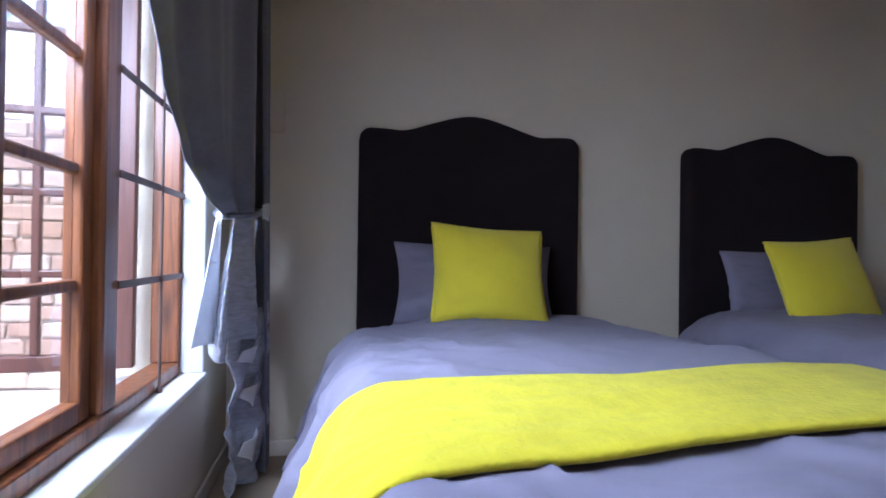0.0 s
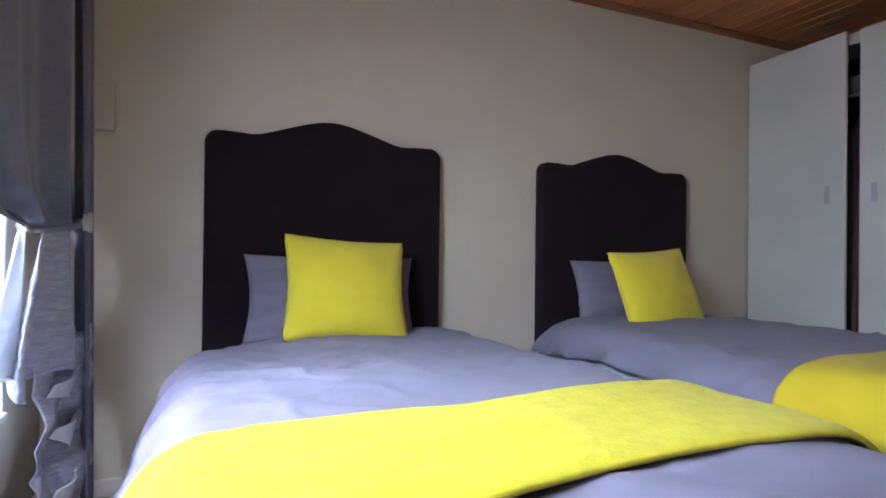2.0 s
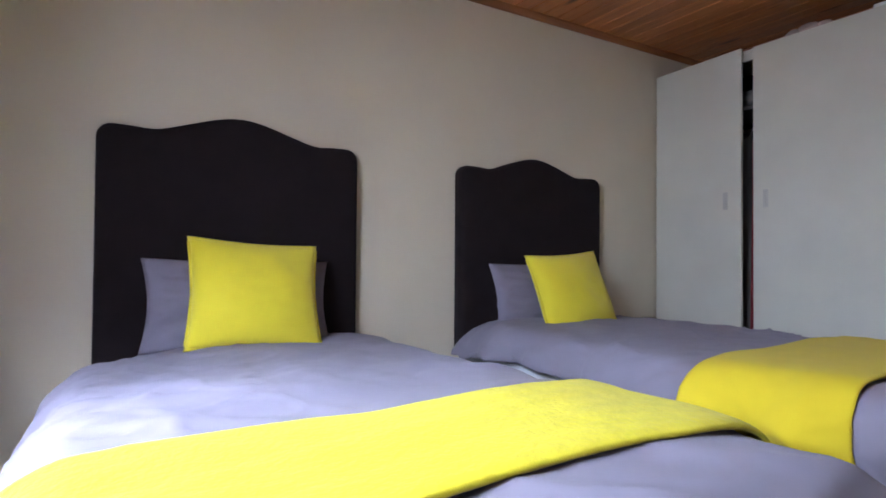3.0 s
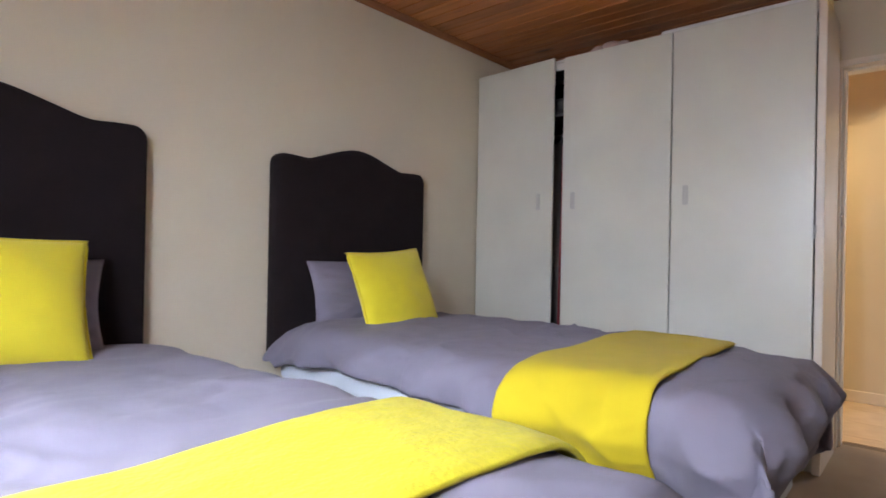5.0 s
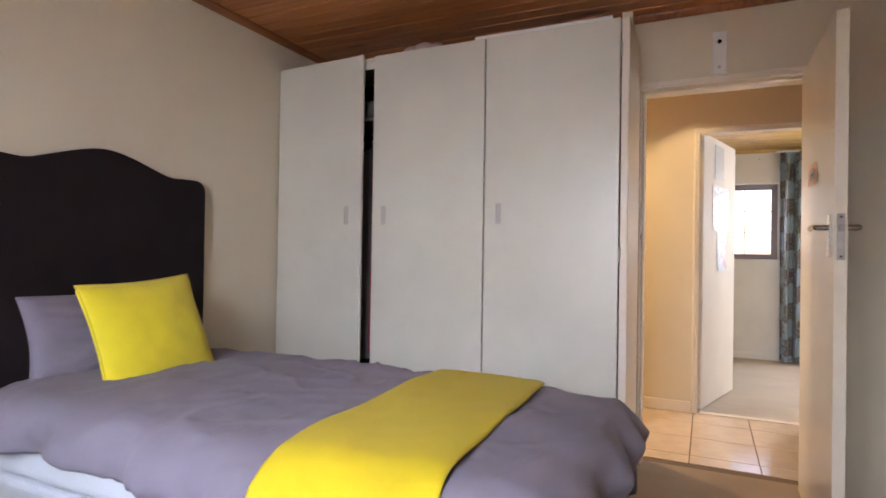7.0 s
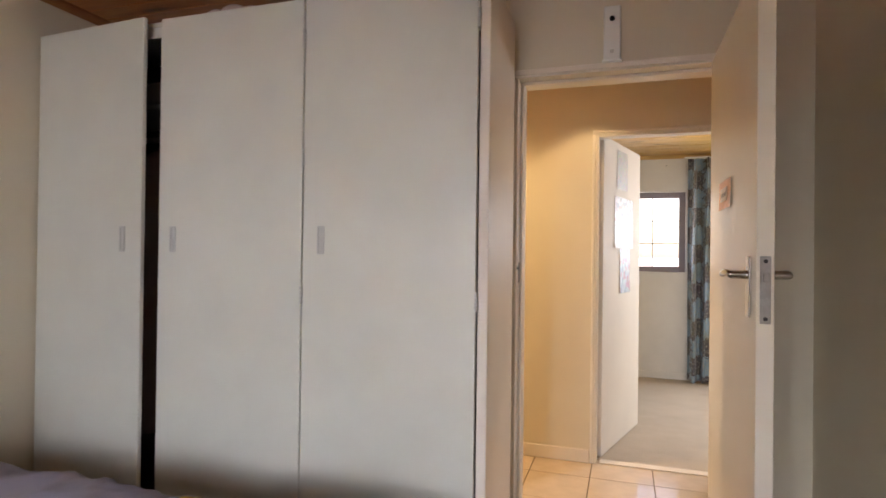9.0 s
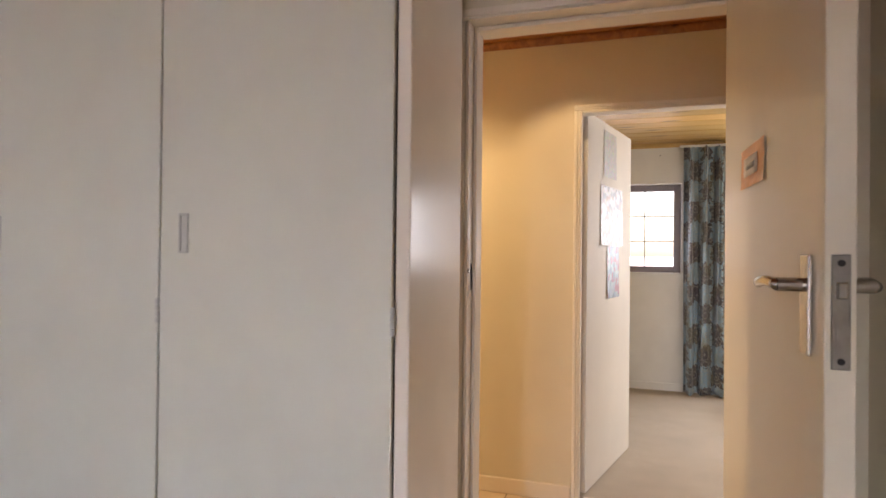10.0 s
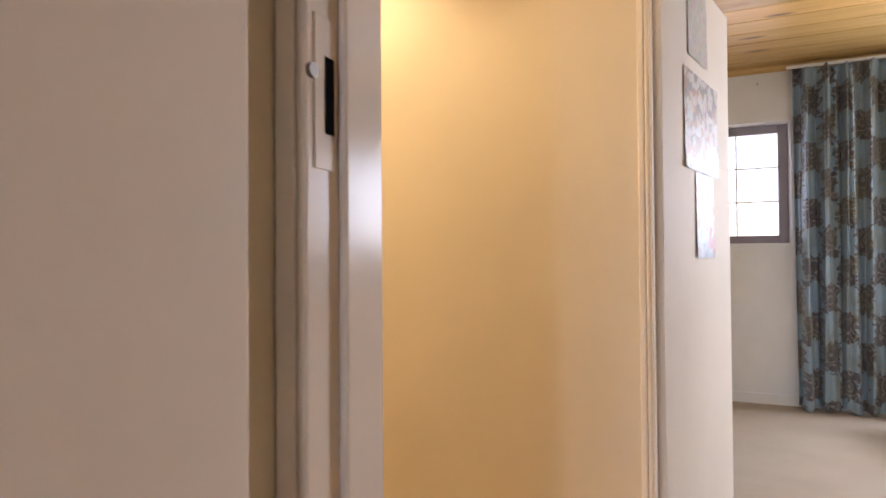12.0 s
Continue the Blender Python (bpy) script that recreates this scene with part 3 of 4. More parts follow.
# ---- things stuck on the doors ----


def flat_print(name, root, x0, x1, z0, z1, y, out, mat, label, category, curl=0.002):
    """A thin sheet on a door's face, its lower corners curling off, at the door's own coordinates."""
    m = root.matrix_world
    def g(u, v):
        p = Vector((u * 5.0 + x0 * 7, v * 5.0, z0 * 3))
        crumple = curl * (0.8 + noise.noise(p) + 0.7 * noise.noise(p * 2.6))
        return m @ Vector((x0 + (x1 - x0) * u, y + out * (0.0015 + max(0.0, crumple) + 2 * curl * abs(2 * u - 1) ** 3 * (1 - v) ** 2), z0 + (z1 - z0) * v))
    return single(name, sheet(28, 28, g), mat, label, category, smooth=True)


W2 = d2.length
flat_print("poster", door2, 0.215, 0.650, 1.325, 1.668, -0.0205, -1, POSTER, "glossy flowered print with an orange border", "poster")
flat_print("poster", door2, 0.343, 0.575, 1.016, 1.322, -0.0205, -1, POSTER2, "narrow print fading from blue to red", "poster")
flat_print("drawing", door2, 0.270, 0.510, 1.72, 1.985, -0.0205, -1, SKETCH, "faint pale drawing taped to the door", "poster", 0.001)
st = flat_print("door_sticker", door1, 0.222, 0.435, 1.428, 1.518, -0.0205, -1, ORANGE, "orange door sign with a white label", "sign", 0.0008)
inv = Matrix.Translation(-st.location) @ door1.matrix_world
lb = part("sign_label", sheet(4, 4, lambda u, v: inv @ Vector((0.262 + 0.125 * u, -0.0205 - 0.0045, 1.452 + 0.042 * v))), PAPER, st, "white paper label", local=True, solid=0.0006)
part("writing", sheet(4, 2, lambda u, v: inv @ Vector((0.285 + 0.080 * u, -0.0205 - 0.0055, 1.466 + 0.012 * v))), GREY_INK, lb, "grey bar of writing", local=True, solid=0.0004)


# ---- bedroom window ----
def sash(root, name, w, h, cols, rows, mat, stile=0.06, rail=0.06, depth=0.045, bar=0.026, label="", bar_mat=None):
    """A glazed sash at its own x (width), y (depth) and z: frame, glazing bars, panes."""
    fr = part(name, boxes(((0, -depth / 2, 0), (stile, depth / 2, h)), ((w - stile, -depth / 2, 0), (w, depth / 2, h)),
                          ((stile, -depth / 2, 0), (w - stile, depth / 2, rail)), ((stile, -depth / 2, h - rail), (w - stile, depth / 2, h)), bevel=0.005, seg=2), mat, root, label, local=True)
    pw, ph = (w - 2 * stile) / cols, (h - 2 * rail) / rows
    for i in range(1, cols):
        part("glazing_bar", boxes(((stile + i * pw - bar / 2, -0.016, rail), (stile + i * pw + bar / 2, 0.016, h - rail)), bevel=0.006, seg=2), bar_mat or mat, fr, local=True)
    for j in range(1, rows):
        part("glazing_bar", boxes(((stile, -0.015, rail + j * ph - bar / 2), (w - stile, 0.015, rail + j * ph + bar / 2)), bevel=0.006, seg=2), bar_mat or mat, fr, local=True)
    for i in range(cols):
        for j in range(rows):
            pane = part("pane", boxes(((stile + i * pw, -0.002, rail + j * ph), (stile + (i + 1) * pw, 0.002, rail + (j + 1) * ph))), GLASS, fr, local=True)
            pane.visible_shadow = False
    return fr


def window_root(name, at, rz, label):
    return thing(name, at, label, "window", kind="structure", rz=rz)


# fixed frame; x is across the wall, y along it
w1 = window_root("window_1", (-0.590, WIN[0], WIN[2]), 0, "varnished wooden casement window with small panes")
hh = WIN[3] - WIN[2]
fx0, fx1 = -0.641, -0.549


def along(lo, hi, mat=FRAME_WOOD, name="window_frame", bevel=0.006):
    return part(name, boxes((lo, hi), bevel=bevel, seg=2), mat, w1)


along((fx0, WIN[0], WIN[2]), (fx1, WIN[1], WIN[2] + 0.045), name="bottom_rail")
along((fx0, WIN[0], WIN[3] - 0.05), (fx1, WIN[1], WIN[3]), name="top_rail")
along((fx0, WIN[1] - 0.045, WIN[2] + 0.045), (fx1, WIN[1], WIN[3] - 0.05), name="jamb")
along((fx0, WIN[0], WIN[2] + 0.045), (fx1, WIN[0] + 0.045, WIN[3] - 0.05), name="jamb")
along((fx0, 1.634, WIN[2] + 0.045), (fx1, 1.733, WIN[3] - 0.05), name="mullion", bevel=0.01)
along((fx0, 0.810, WIN[2] + 0.045), (fx1, 0.909, WIN[3] - 0.05), name="mullion", bevel=0.01)
single("window_sill", boxes(((-0.549, WIN[0], WIN[2] - 0.019), (XW + 0.012, WIN[1], WIN[2] + 0.001)), bevel=0.005, seg=2), WHITE_PLASTER, kind="structure", label="white painted window sill", category="sill")
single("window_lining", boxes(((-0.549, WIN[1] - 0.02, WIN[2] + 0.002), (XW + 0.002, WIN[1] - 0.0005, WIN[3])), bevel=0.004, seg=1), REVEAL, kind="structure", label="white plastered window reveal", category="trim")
single("outer_sill", boxes(((-0.83, WIN[0] - 0.05, WIN[2] - 0.03), (-0.643, WIN[1] + 0.05, WIN[2] - 0.001)), bevel=0.004), CONCRETE, kind="structure", label="pale concrete outer sill", category="sill")

SZ0, SZ1 = WIN[2] + 0.046, WIN[3] - 0.051


def casement(at, rz, w, mat, label):
    r = window_root("window_casement", at, rz, label)
    sash(r, "sash", w, SZ1 - SZ0, 2, 5, mat, stile=0.055, rail=0.05)
    return r


casement((-0.595, 0.911, SZ0), 90, 0.721, FRAME_WOOD, "closed varnished casement with small panes")
casement((-0.595, WIN[0] + 0.047, SZ0), 90, 0.626, FRAME_WOOD, "closed varnished casement with small panes")
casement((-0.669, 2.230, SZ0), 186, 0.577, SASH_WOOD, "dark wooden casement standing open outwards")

# burglar bars in the opening
bars = thing("burglar_bars", (-0.545, 1.94, WIN[2]), "thin brown-painted steel window bars", "window bars")
for zz in (0.815, 1.094, 1.357, 1.625):
    part("bar", boxes(((-0.5455, 1.71, zz - 0.010), (-0.5405, 2.328, zz + 0.010)), bevel=0.001), BRONZE, bars)
part("upright", rod(bmesh.new(), (-0.538, 2.044, WIN[2] + 0.012), (-0.538, 2.044, WIN[3] - 0.03), 0.005, 10), BRONZE, bars)
part("foot", rod(bmesh.new(), (-0.538, 2.044, WIN[2] + 0.001), (-0.538, 2.044, WIN[2] + 0.02), 0.009, 10), BRONZE, bars)

# ---- bedroom curtain ----


def lerp_table(table, z):
    for (z0, a), (z1, b) in zip(table, table[1:]):
        if z0 >= z >= z1:
            k = (z0 - z) / (z0 - z1)
            k = k * k * (3 - 2 * k)
            return a + (b - a) * k
    return table[-1][1] if z < table[-1][0] else table[0][1]


LEFT = [(2.28, 1.06), (1.75, 1.236), (1.44, 1.36), (1.30, 1.452), (1.16, 1.617), (1.09, 1.864), (1.04, 2.214)]
DEPTH = [(2.28, 0.040), (1.5, 0.052), (1.15, 0.055), (1.02, 0.03)]


def upper(u, v):
    z = 2.28 - v * 1.24
    k = u ** 0.9
    yl, yr = lerp_table(LEFT, z), 2.626 - 0.06 * v
    y = yl + (yr - yl) * k
    sag = -0.05 * (1 - u) * max(0, v - 0.5)
    d = lerp_table(DEPTH, z)
    fold = d * math.sin(u * 17 + 1.6 * v) * (0.7 + 0.3 * math.sin(u * 7 + 1)) + 0.007 * math.sin(u * 41 + v * 4) + 0.006 * noise.noise(Vector((u * 12, v * 3, 1)))
    x = -0.394 + 0.067 * u + fold * (0.35 + 0.65 * u) - 0.015 * (1 - u) * (1 - v)
    return Vector((x, y, z + sag))


def lower(u, v):
    z = 1.05 - v * (0.49 + 0.02 * math.sin(u * 9))
    spread = 0.11 + 0.19 * min(1, v * 1.4)
    y = 2.40 + (u - 0.62) * spread * 2.06
    fold = (0.014 + 0.034 * v) * math.sin(u * 10.5 + 1.2) + 0.006 * v * math.sin(u * 31) - 0.006 * (v > 0.80) + 0.005 * noise.noise(Vector((u * 14, v * 22, 3)))
    x = -0.370 + 0.05 * u + fold - 0.03 * (1 - u) * v
    return Vector((x, y, z))


def flare(u, v):
    z = 1.04 - v * 0.43
    y = 2.255 - 0.29 * v * (1 - u) - 0.02 * u
    return Vector((-0.409 - 0.01 * math.sin(u * 6) - 0.02 * v * (1 - u), y, z - 0.02 * u * v))


def tail(u, v):
    z = 0.70 - v * 0.68 + 0.02 * math.sin(u * 7)
    tri = abs(((v * 4.6 + u * 1.1) % 2) - 1)
    crumple = 0.03 * noise.noise(Vector((u * 3.5, v * 7, 6.0))) + 0.015 * noise.noise(Vector((u * 9, v * 16, 2.0)))
    y = 2.290 + 0.300 * u + 0.010 * (tri - 0.5) * (1 - u)
    x = -0.391 + 0.103 * u + 0.022 * math.sin(u * 9 + v * 2.0) + 0.036 * (tri - 0.5) * min(1, 3 * v) + 0.7 * crumple
    return Vector((x, y, z))


curt = thing("curtain", (-0.36, 2.2, 0.0), "slate-grey satin curtain tied back beside the window", "curtain")
part("drape", sheet(150, 70, upper), CURTAIN, curt, smooth=True, solid=0.003)
# hem and trailing end take the brightened satin, as if lit by the window
part("gathered_hem", sheet(90, 50, lower), CRINKLE_LIT, curt, smooth=True, solid=0.003)
part("lining", sheet(60, 100, tail), CRINKLE_LIT, curt, "crumpled trailing end of the curtain", smooth=True, solid=0.003)
part("lining", sheet(20, 30, flare), LINING, curt, "silver-white lining edge", smooth=True, solid=0.002)
for y0, z0, wide, tall, tip in ((2.297, 0.545, 0.175, 0.075, 0.6), (2.328, 0.40, 0.165, 0.10, 0.9), (2.348, 0.20, 0.134, 0.11, 0.7)):
    part("lining", sheet(16, 12, lambda u, v: Vector((-0.332 + 0.06 * u - 0.02 * v + 0.02 * math.sin(u * 5), y0 + wide * u, z0 - tall * v * (1 - tip * abs(2 * u - 1) * 0.8) + 0.03 * u))), LINING, curt, "shiny silver lining turned out", smooth=True, solid=0.002)
part("back_fold", sheet(30, 60, lambda u, v: Vector((-0.322 + 0.025 * math.sin(u * 8 + v) + 0.03 * v, 2.482 + 0.113 * u, 2.28 - 2.25 * v))), CURTAIN, curt, smooth=True, solid=0.003)
part("tie", tube(bmesh.new(), [(-0.370 + 0.074 * math.cos(a), 2.39 + 0.144 * math.sin(a), 1.045 + 0.02 * math.sin(a)) for a in [k * math.pi / 12 for k in range(24)]], 0.012, 8, True), CURTAIN, curt, "narrow fabric tie-back", smooth=True)
hb = thing("curtain_holdback", (-0.41, 2.503, 1.04), "round white curtain holdback on the wall", "holdback")
part("stem", rod(bmesh.new(), (XW, 2.503, 1.06), (-0.296, 2.503, 1.06), 0.012), PLASTIC, hb)
bm = bmesh.new()
rod(bm, (-0.294, 2.503, 1.06), (-0.274, 2.503, 1.06), 0.036, 24)
part("disc", bm, PLASTIC, hb)
rail = thing("curtain_rail", (-0.37, 1.4, 2.29), "plain wooden curtain rod on brackets", "curtain rail")
part("rod", rod(bmesh.new(), (-0.363, 0.05, 2.295), (-0.363, 2.66, 2.295), 0.014), FRAME_WOOD, rail)
for y in (0.1, 1.3, 2.62):
    part("bracket", boxes(((XW, y - 0.01, 2.285), (-0.368, y + 0.01, 2.302)), bevel=0.003), FRAME_WOOD, rail)

# ---- beds ----
BED_TOP = 0.625


def cloth_map(cx, hw, y_head, y_foot, seed, hang, tuck=0.0):
    """Maps flat cloth coordinates (a across, b from head to foot) onto the made bed."""
    r = 0.13
    inner = hw - r
    droop = 0.048 if seed == 1 else 0.0           # the duvet by the window lies thinner at its head
    blen = y_head - y_foot - r

    def bend(d, lim):
        if d <= lim:
            return d, 0.0
        e = d - lim
        if e < r * math.pi / 2:
            an = e / r
            return lim + r * math.sin(an), r * (1 - math.cos(an))
        return lim + r - tuck * (e - r * math.pi / 2), r + e - r * math.pi / 2

    def f(a, b, off=0.0):
        hx, vx = bend(abs(a), inner)
        hy, vy = bend(b, blen)
        s = 1 if a >= 0 else -1
        v = (vx ** 4 + vy ** 4) ** 0.25
        corner = min(vx, vy)
        x, y = cx + s * (hx - 0.35 * corner * 0.4), y_head - (hy - 0.35 * corner * 0.4)
        p = Vector((a * 1.6 + seed * 9.1, b * 1.6, seed * 3.3))
        puff = 0.020 * noise.noise(p) + 0.010 * noise.noise(p * 2.7) + 0.006 * noise.noise(p * 7)
        ridge = 0.010 * max(0.0, 0.30 - abs(noise.noise(Vector((a * 2.1 + seed, b * 4.4 - a * 1.7, 4.0 + seed))))) / 0.30
        fine = noise.noise(Vector((a * 4.5 + b * 2.0 + seed * 5, b * 6.0 - a * 3.0, 9.0)))
        ridge += 0.014 * max(0.0, 0.10 - abs(fine)) / 0.10 * max(0.0, noise.noise(Vector((a * 1.3, b * 1.3, 20.0 + seed))) + 0.25)
        sharp = noise.noise(Vector((a * 9.0 - b * 5.0 + seed, b * 11.0 + a * 4.0, 14.0)))
        ridge += 0.006 * max(0.0, 0.12 - abs(sharp)) / 0.12 * max(0.0, noise.noise(Vector((a * 1.7, b * 1.7, 30.0 + seed))) + 0.3)
        if off > 0:                                # a cover bridges the small creases under it
            ridge = 0.008 + 0.15 * ridge
            puff -= 0.006 * noise.noise(p * 7)
        head = max(0.0, 1 - b / (0.10 + 0.22 * max(0.0, -s * abs(a) / hw) ** 3))
        crown = 0.022 * (1 - (min(1.0, abs(a) / hw)) ** 2) - 0.055 * head * head
        slump = min(1.0, max(0.0, (-a / hw - 0.1) / 0.8))
        crown -= droop * (0.4 + slump * slump * (3 - 2 * slump)) * max(0.0, 1 - b / 1.0)
        top = BED_TOP + crown + puff + ridge
        side = min(1.0, v / 0.12)
        fold = side * ((0.022 + 0.012 * (vy > vx)) * math.sin((b if vx > vy else a) * 19 + seed + 2 * noise.noise(p * 1.4)) + 0.012 * noise.noise(p * 5) + 0.010 * max(0.0, 0.14 - abs(noise.noise(Vector((a * 6 + b * 3, b * 6 - a * 4, 11.0 + seed))))) / 0.14)
        n = Vector((s * (vx > 0.02) * 1.0, -(vy > 0.02) * 1.0, 0.0))
        if n.length > 0:
            n.normalize()
        flat = max(0.0, 1 - v / r)
        pos = Vector((x, y, top - v)) + n * fold
        lift = Vector((s * min(1, vx / r), -min(1, vy / r), flat + 0.15))
        return pos + lift.normalized() * off
    return f, inner + r * math.pi / 2 + hang, blen + r * math.pi / 2


def headboard(name, cx, group, w, rise=0.0):
    """An upholstered board with a raised bell-shaped crest and soft edges."""
    z0 = 0.46

    def crest(s):
        k = max(0.0, 1 - abs(s) / 0.68)
        z = 1.456 + rise + 0.076 * (k * k * (3 - 2 * k)) - 0.006 * math.exp(-((abs(s) - 0.62) / 0.12) ** 2)
        c = max(0.0, abs(s) - 0.90) / 0.10
        return z - 0.055 * (1 - math.sqrt(max(0.0, 1 - c * c)))
    outline = []
    for i in range(73):
        s = -1 + 2 * i / 72
        s = math.sin(s * math.pi / 2)
        outline.append((cx + s * w / 2, crest(s)))
    outline = [(cx - w / 2, z0)] + [(cx - w / 2, z0 + (crest(-1) - z0) * k / 6) for k in range(1, 6)] + outline + [(cx + w / 2, z0 + (crest(1) - z0) * k / 6) for k in range(5, 0, -1)] + [(cx + w / 2, z0)]
    mid = (cx, 0.95)
    steps = ((0.0, YN - 0.002), (0.0, YN - 0.045), (0.004, YN - 0.058), (0.012, YN - 0.066), (0.026, YN - 0.070), (0.06, YN - 0.072))
    root = thing(name, (cx, YN - 0.035, z0), "near-black upholstered headboard with a curved crest", "headboard", group)

    def shell(chosen, cap):
        bm = bmesh.new()
        rings = []
        for inset, y in chosen:
            kx, kz = 1 - inset / (w / 2), 1 - inset / 0.6
            rings.append([bm.verts.new((mid[0] + (x - mid[0]) * kx, y, mid[1] + (z - mid[1]) * kz)) for x, z in outline])
        for p, q in zip(rings, rings[1:]):
            for k in range(len(outline)):
                bm.faces.new((p[k], p[(k + 1) % len(outline)], q[(k + 1) % len(outline)], q[k])).smooth = True
        bm.faces.new(rings[cap])
        return bm
    part("side_band", shell(steps[:3], 0), HEADBOARD, root)
    part("front_panel", shell(steps[2:], -1), HEADBOARD, root)
    return root


def bed(cx, label):
    root = thing("bed", (cx, 1.80, 0.0), label, "bed", group="single beds")
    part("base", boxes(((cx - 0.485, 0.75, 0.13), (cx + 0.485, 2.695, 0.37)), bevel=0.02, seg=3), BASE, root, "pale cloth-covered bed base")
    part("mattress", boxes(((cx - 0.485, 0.75, 0.371), (cx + 0.485, 2.695, 0.545)), bevel=0.04, seg=4), BASE, root, "white mattress")
    for x in (-0.38, 0.38):
        for y in (0.84, 2.62):
            part("leg", rod(bmesh.new(), (cx + x, y, 0.0), (cx + x, y, 0.131), 0.025, 14, 0.03), DARK, root)
    return root


def duvet(cx, hw, seed, hang, y_foot, label, tuck):
    f, wa, wb = cloth_map(cx, hw, 2.69, y_foot, seed, hang, tuck)
    foot = wb + 0.34
    low = 0.17 if tuck > 0 else 0.0                   # hangs lower towards the foot
    bm = sheet(130, 170, lambda u, v: f((2 * u - 1) * (wa - 0.03 * (v < 0.02) + low * max(0.0, min(1.0, (v - 0.55) / 0.25))), v * foot))
    single("duvet", bm, DUVET, label, "duvet", group="duvets", smooth=True, solid=-0.012)
    return f


def blanket(f, corners, off, mat, label, wob, seed, dip):
    """A throw over the duvet, between four corners of flat cloth coordinates."""
    (a0, b0), (a1, b1), (a2, b2), (a3, b3) = corners

    def g(u, v):
        a = (a0 + (a1 - a0) * u) * (1 - v) + (a3 + (a2 - a3) * u) * v
        b = (b0 + (b1 - b0) * u) * (1 - v) + (b3 + (b2 - b3) * u) * v
        b += wob * math.sin(u * 7 + seed) * (0.5 + 0.5 * v) + 0.006 * noise.noise(Vector((u * 9, v * 4, seed)))
        b += dip * v * max(0.0, (u - 0.55) / 0.45) ** 1.5
        edge = min(1.0, min(v, 1 - v) * 16)
        wr = 0.004 * max(0, noise.noise(Vector((u * 3.0 + seed, v * 6.0 + u * 2, 2.0))))
        return f(a, b, off * (0.45 + 0.55 * math.sqrt(edge)) + wr + 0.003)
    return single("throw_blanket", sheet(140, 60, g), mat, label, "blanket", group="yellow throws", smooth=True, solid=-0.010)


def puff(w, h, t, mat, root_label, name, m, category, group, piping=None, flap=0.0, seed=0, sag=0.0, crease=0.4):
    """A stuffed square: two bellied faces with drawn-in sides and pointed corners."""
    root = new(name)
    root.matrix_world = m
    ORIGIN[root.name] = Vector((0, 0, 0))
    tagged(root, root_label, category, group)

    def edge(u, v):
        x = (u - 0.5) * w * (1 - 0.07 * math.sin(math.pi * v))
        z = v * h * 1.0
        z = h / 2 + (v - 0.5) * h * (1 - 0.06 * math.sin(math.pi * u))
        return x, z

    def face(sign):
        def g(u, v):
            x, z = edge(u, v)
            k = (max(0.0, math.sin(math.pi * u)) * max(0.0, math.sin(math.pi * v))) ** 0.45
            wr = 0.007 * noise.noise(Vector((u * 4 + seed, v * 4, sign * 2.0))) + crease * 0.008 * noise.noise(Vector((u * 9 + seed, v * 9, 8)))
            low = 1 + sag * (1 - v)
            return Vector((x + flap * k * wr, sign * (t / 2 * k * low + wr * k * 1.6), z))
        return g
    bm = sheet(36, 36, face(1))
    bm2 = sheet(36, 36, face(-1))
    me = bpy.data.meshes.new("tmp")
    bm2.to_mesh(me)
    bm2.free()
    bm.from_mesh(me)
    bmesh.ops.remove_doubles(bm, verts=bm.verts, dist=0.0004)
    part("cover", bm, mat, root, local=True, smooth=True)
    if piping:
        loop = [edge(u, 0) for u in [k / 20 for k in range(20)]] + [edge(1, v) for v in [k / 20 for k in range(20)]] + [edge(1 - u, 1) for u in [k / 20 for k in range(20)]] + [edge(0, 1 - v) for v in [k / 20 for k in range(20)]]
        part("piping", tube(bmesh.new(), [(x, 0, z) for x, z in loop], 0.0062, 6, True), piping, root, "yellow piped edge", local=True, smooth=True)
    return root


bed(0.615, "single bed with a pale base and dark headboard")
bed(2.215, "single bed with a pale base beside the wardrobe")
headboard("headboard", 0.612, "headboards", 1.050, 0.012)
headboard("headboard", 2.222, "headboards", 1.020)
f1 = duvet(0.610, 0.637, 1, 0.24, 0.60, "smooth mauve-grey duvet spread over the bed by the window", -0.45)
f2 = duvet(2.225, 0.568, 2, 0.012, 0.62, "mauve-grey duvet hanging over the bed's foot", 0.5)
# flat coordinates: across from the bed's middle, and down from the head
blanket(f1, ((-0.90, 1.43), (0.850, 1.41), (0.850, 1.82), (-0.92, 1.85)), 0.015, FLEECE, "fluffy yellow fleece throw laid across the bed", 0.010, 1.0, 0.05)
blanket(f2, ((-0.95, 1.33), (0.435, 1.315), (0.435, 1.745), (-0.95, 1.81)), 0.014, FLEECE2, "smooth yellow throw hanging over the bed's side", 0.008, 2.4, 0.0)


def leaning(x, y, z, lean, turn=0, roll=0):
    return pose(x, y, z) @ pose(0, 0, 0, 0, roll, turn) @ pose(0, 0, 0, -lean, 0, 0)


puff(0.725, 0.36, 0.13, DUVET, "mauve-grey pillow propped against the headboard", "pillow", leaning(0.594, 2.555, 0.597, 12, 0, 1), "pillow", "pillows", seed=3, sag=0.2, crease=3.2)
puff(0.735, 0.36, 0.13, DUVET, "creased mauve-grey pillow propped against the headboard", "pillow", leaning(2.204, 2.550, 0.592, 12, 0, -1), "pillow", "pillows", seed=7, sag=0.2, crease=3.6)
puff(0.490, 0.428, 0.17, CUSHION, "bright yellow square cushion with piped edges", "cushion", leaning(0.608, 2.368, 0.622, 22, 0, 3.5), "cushion", "yellow cushions", CUSHION, seed=5, sag=0.25)
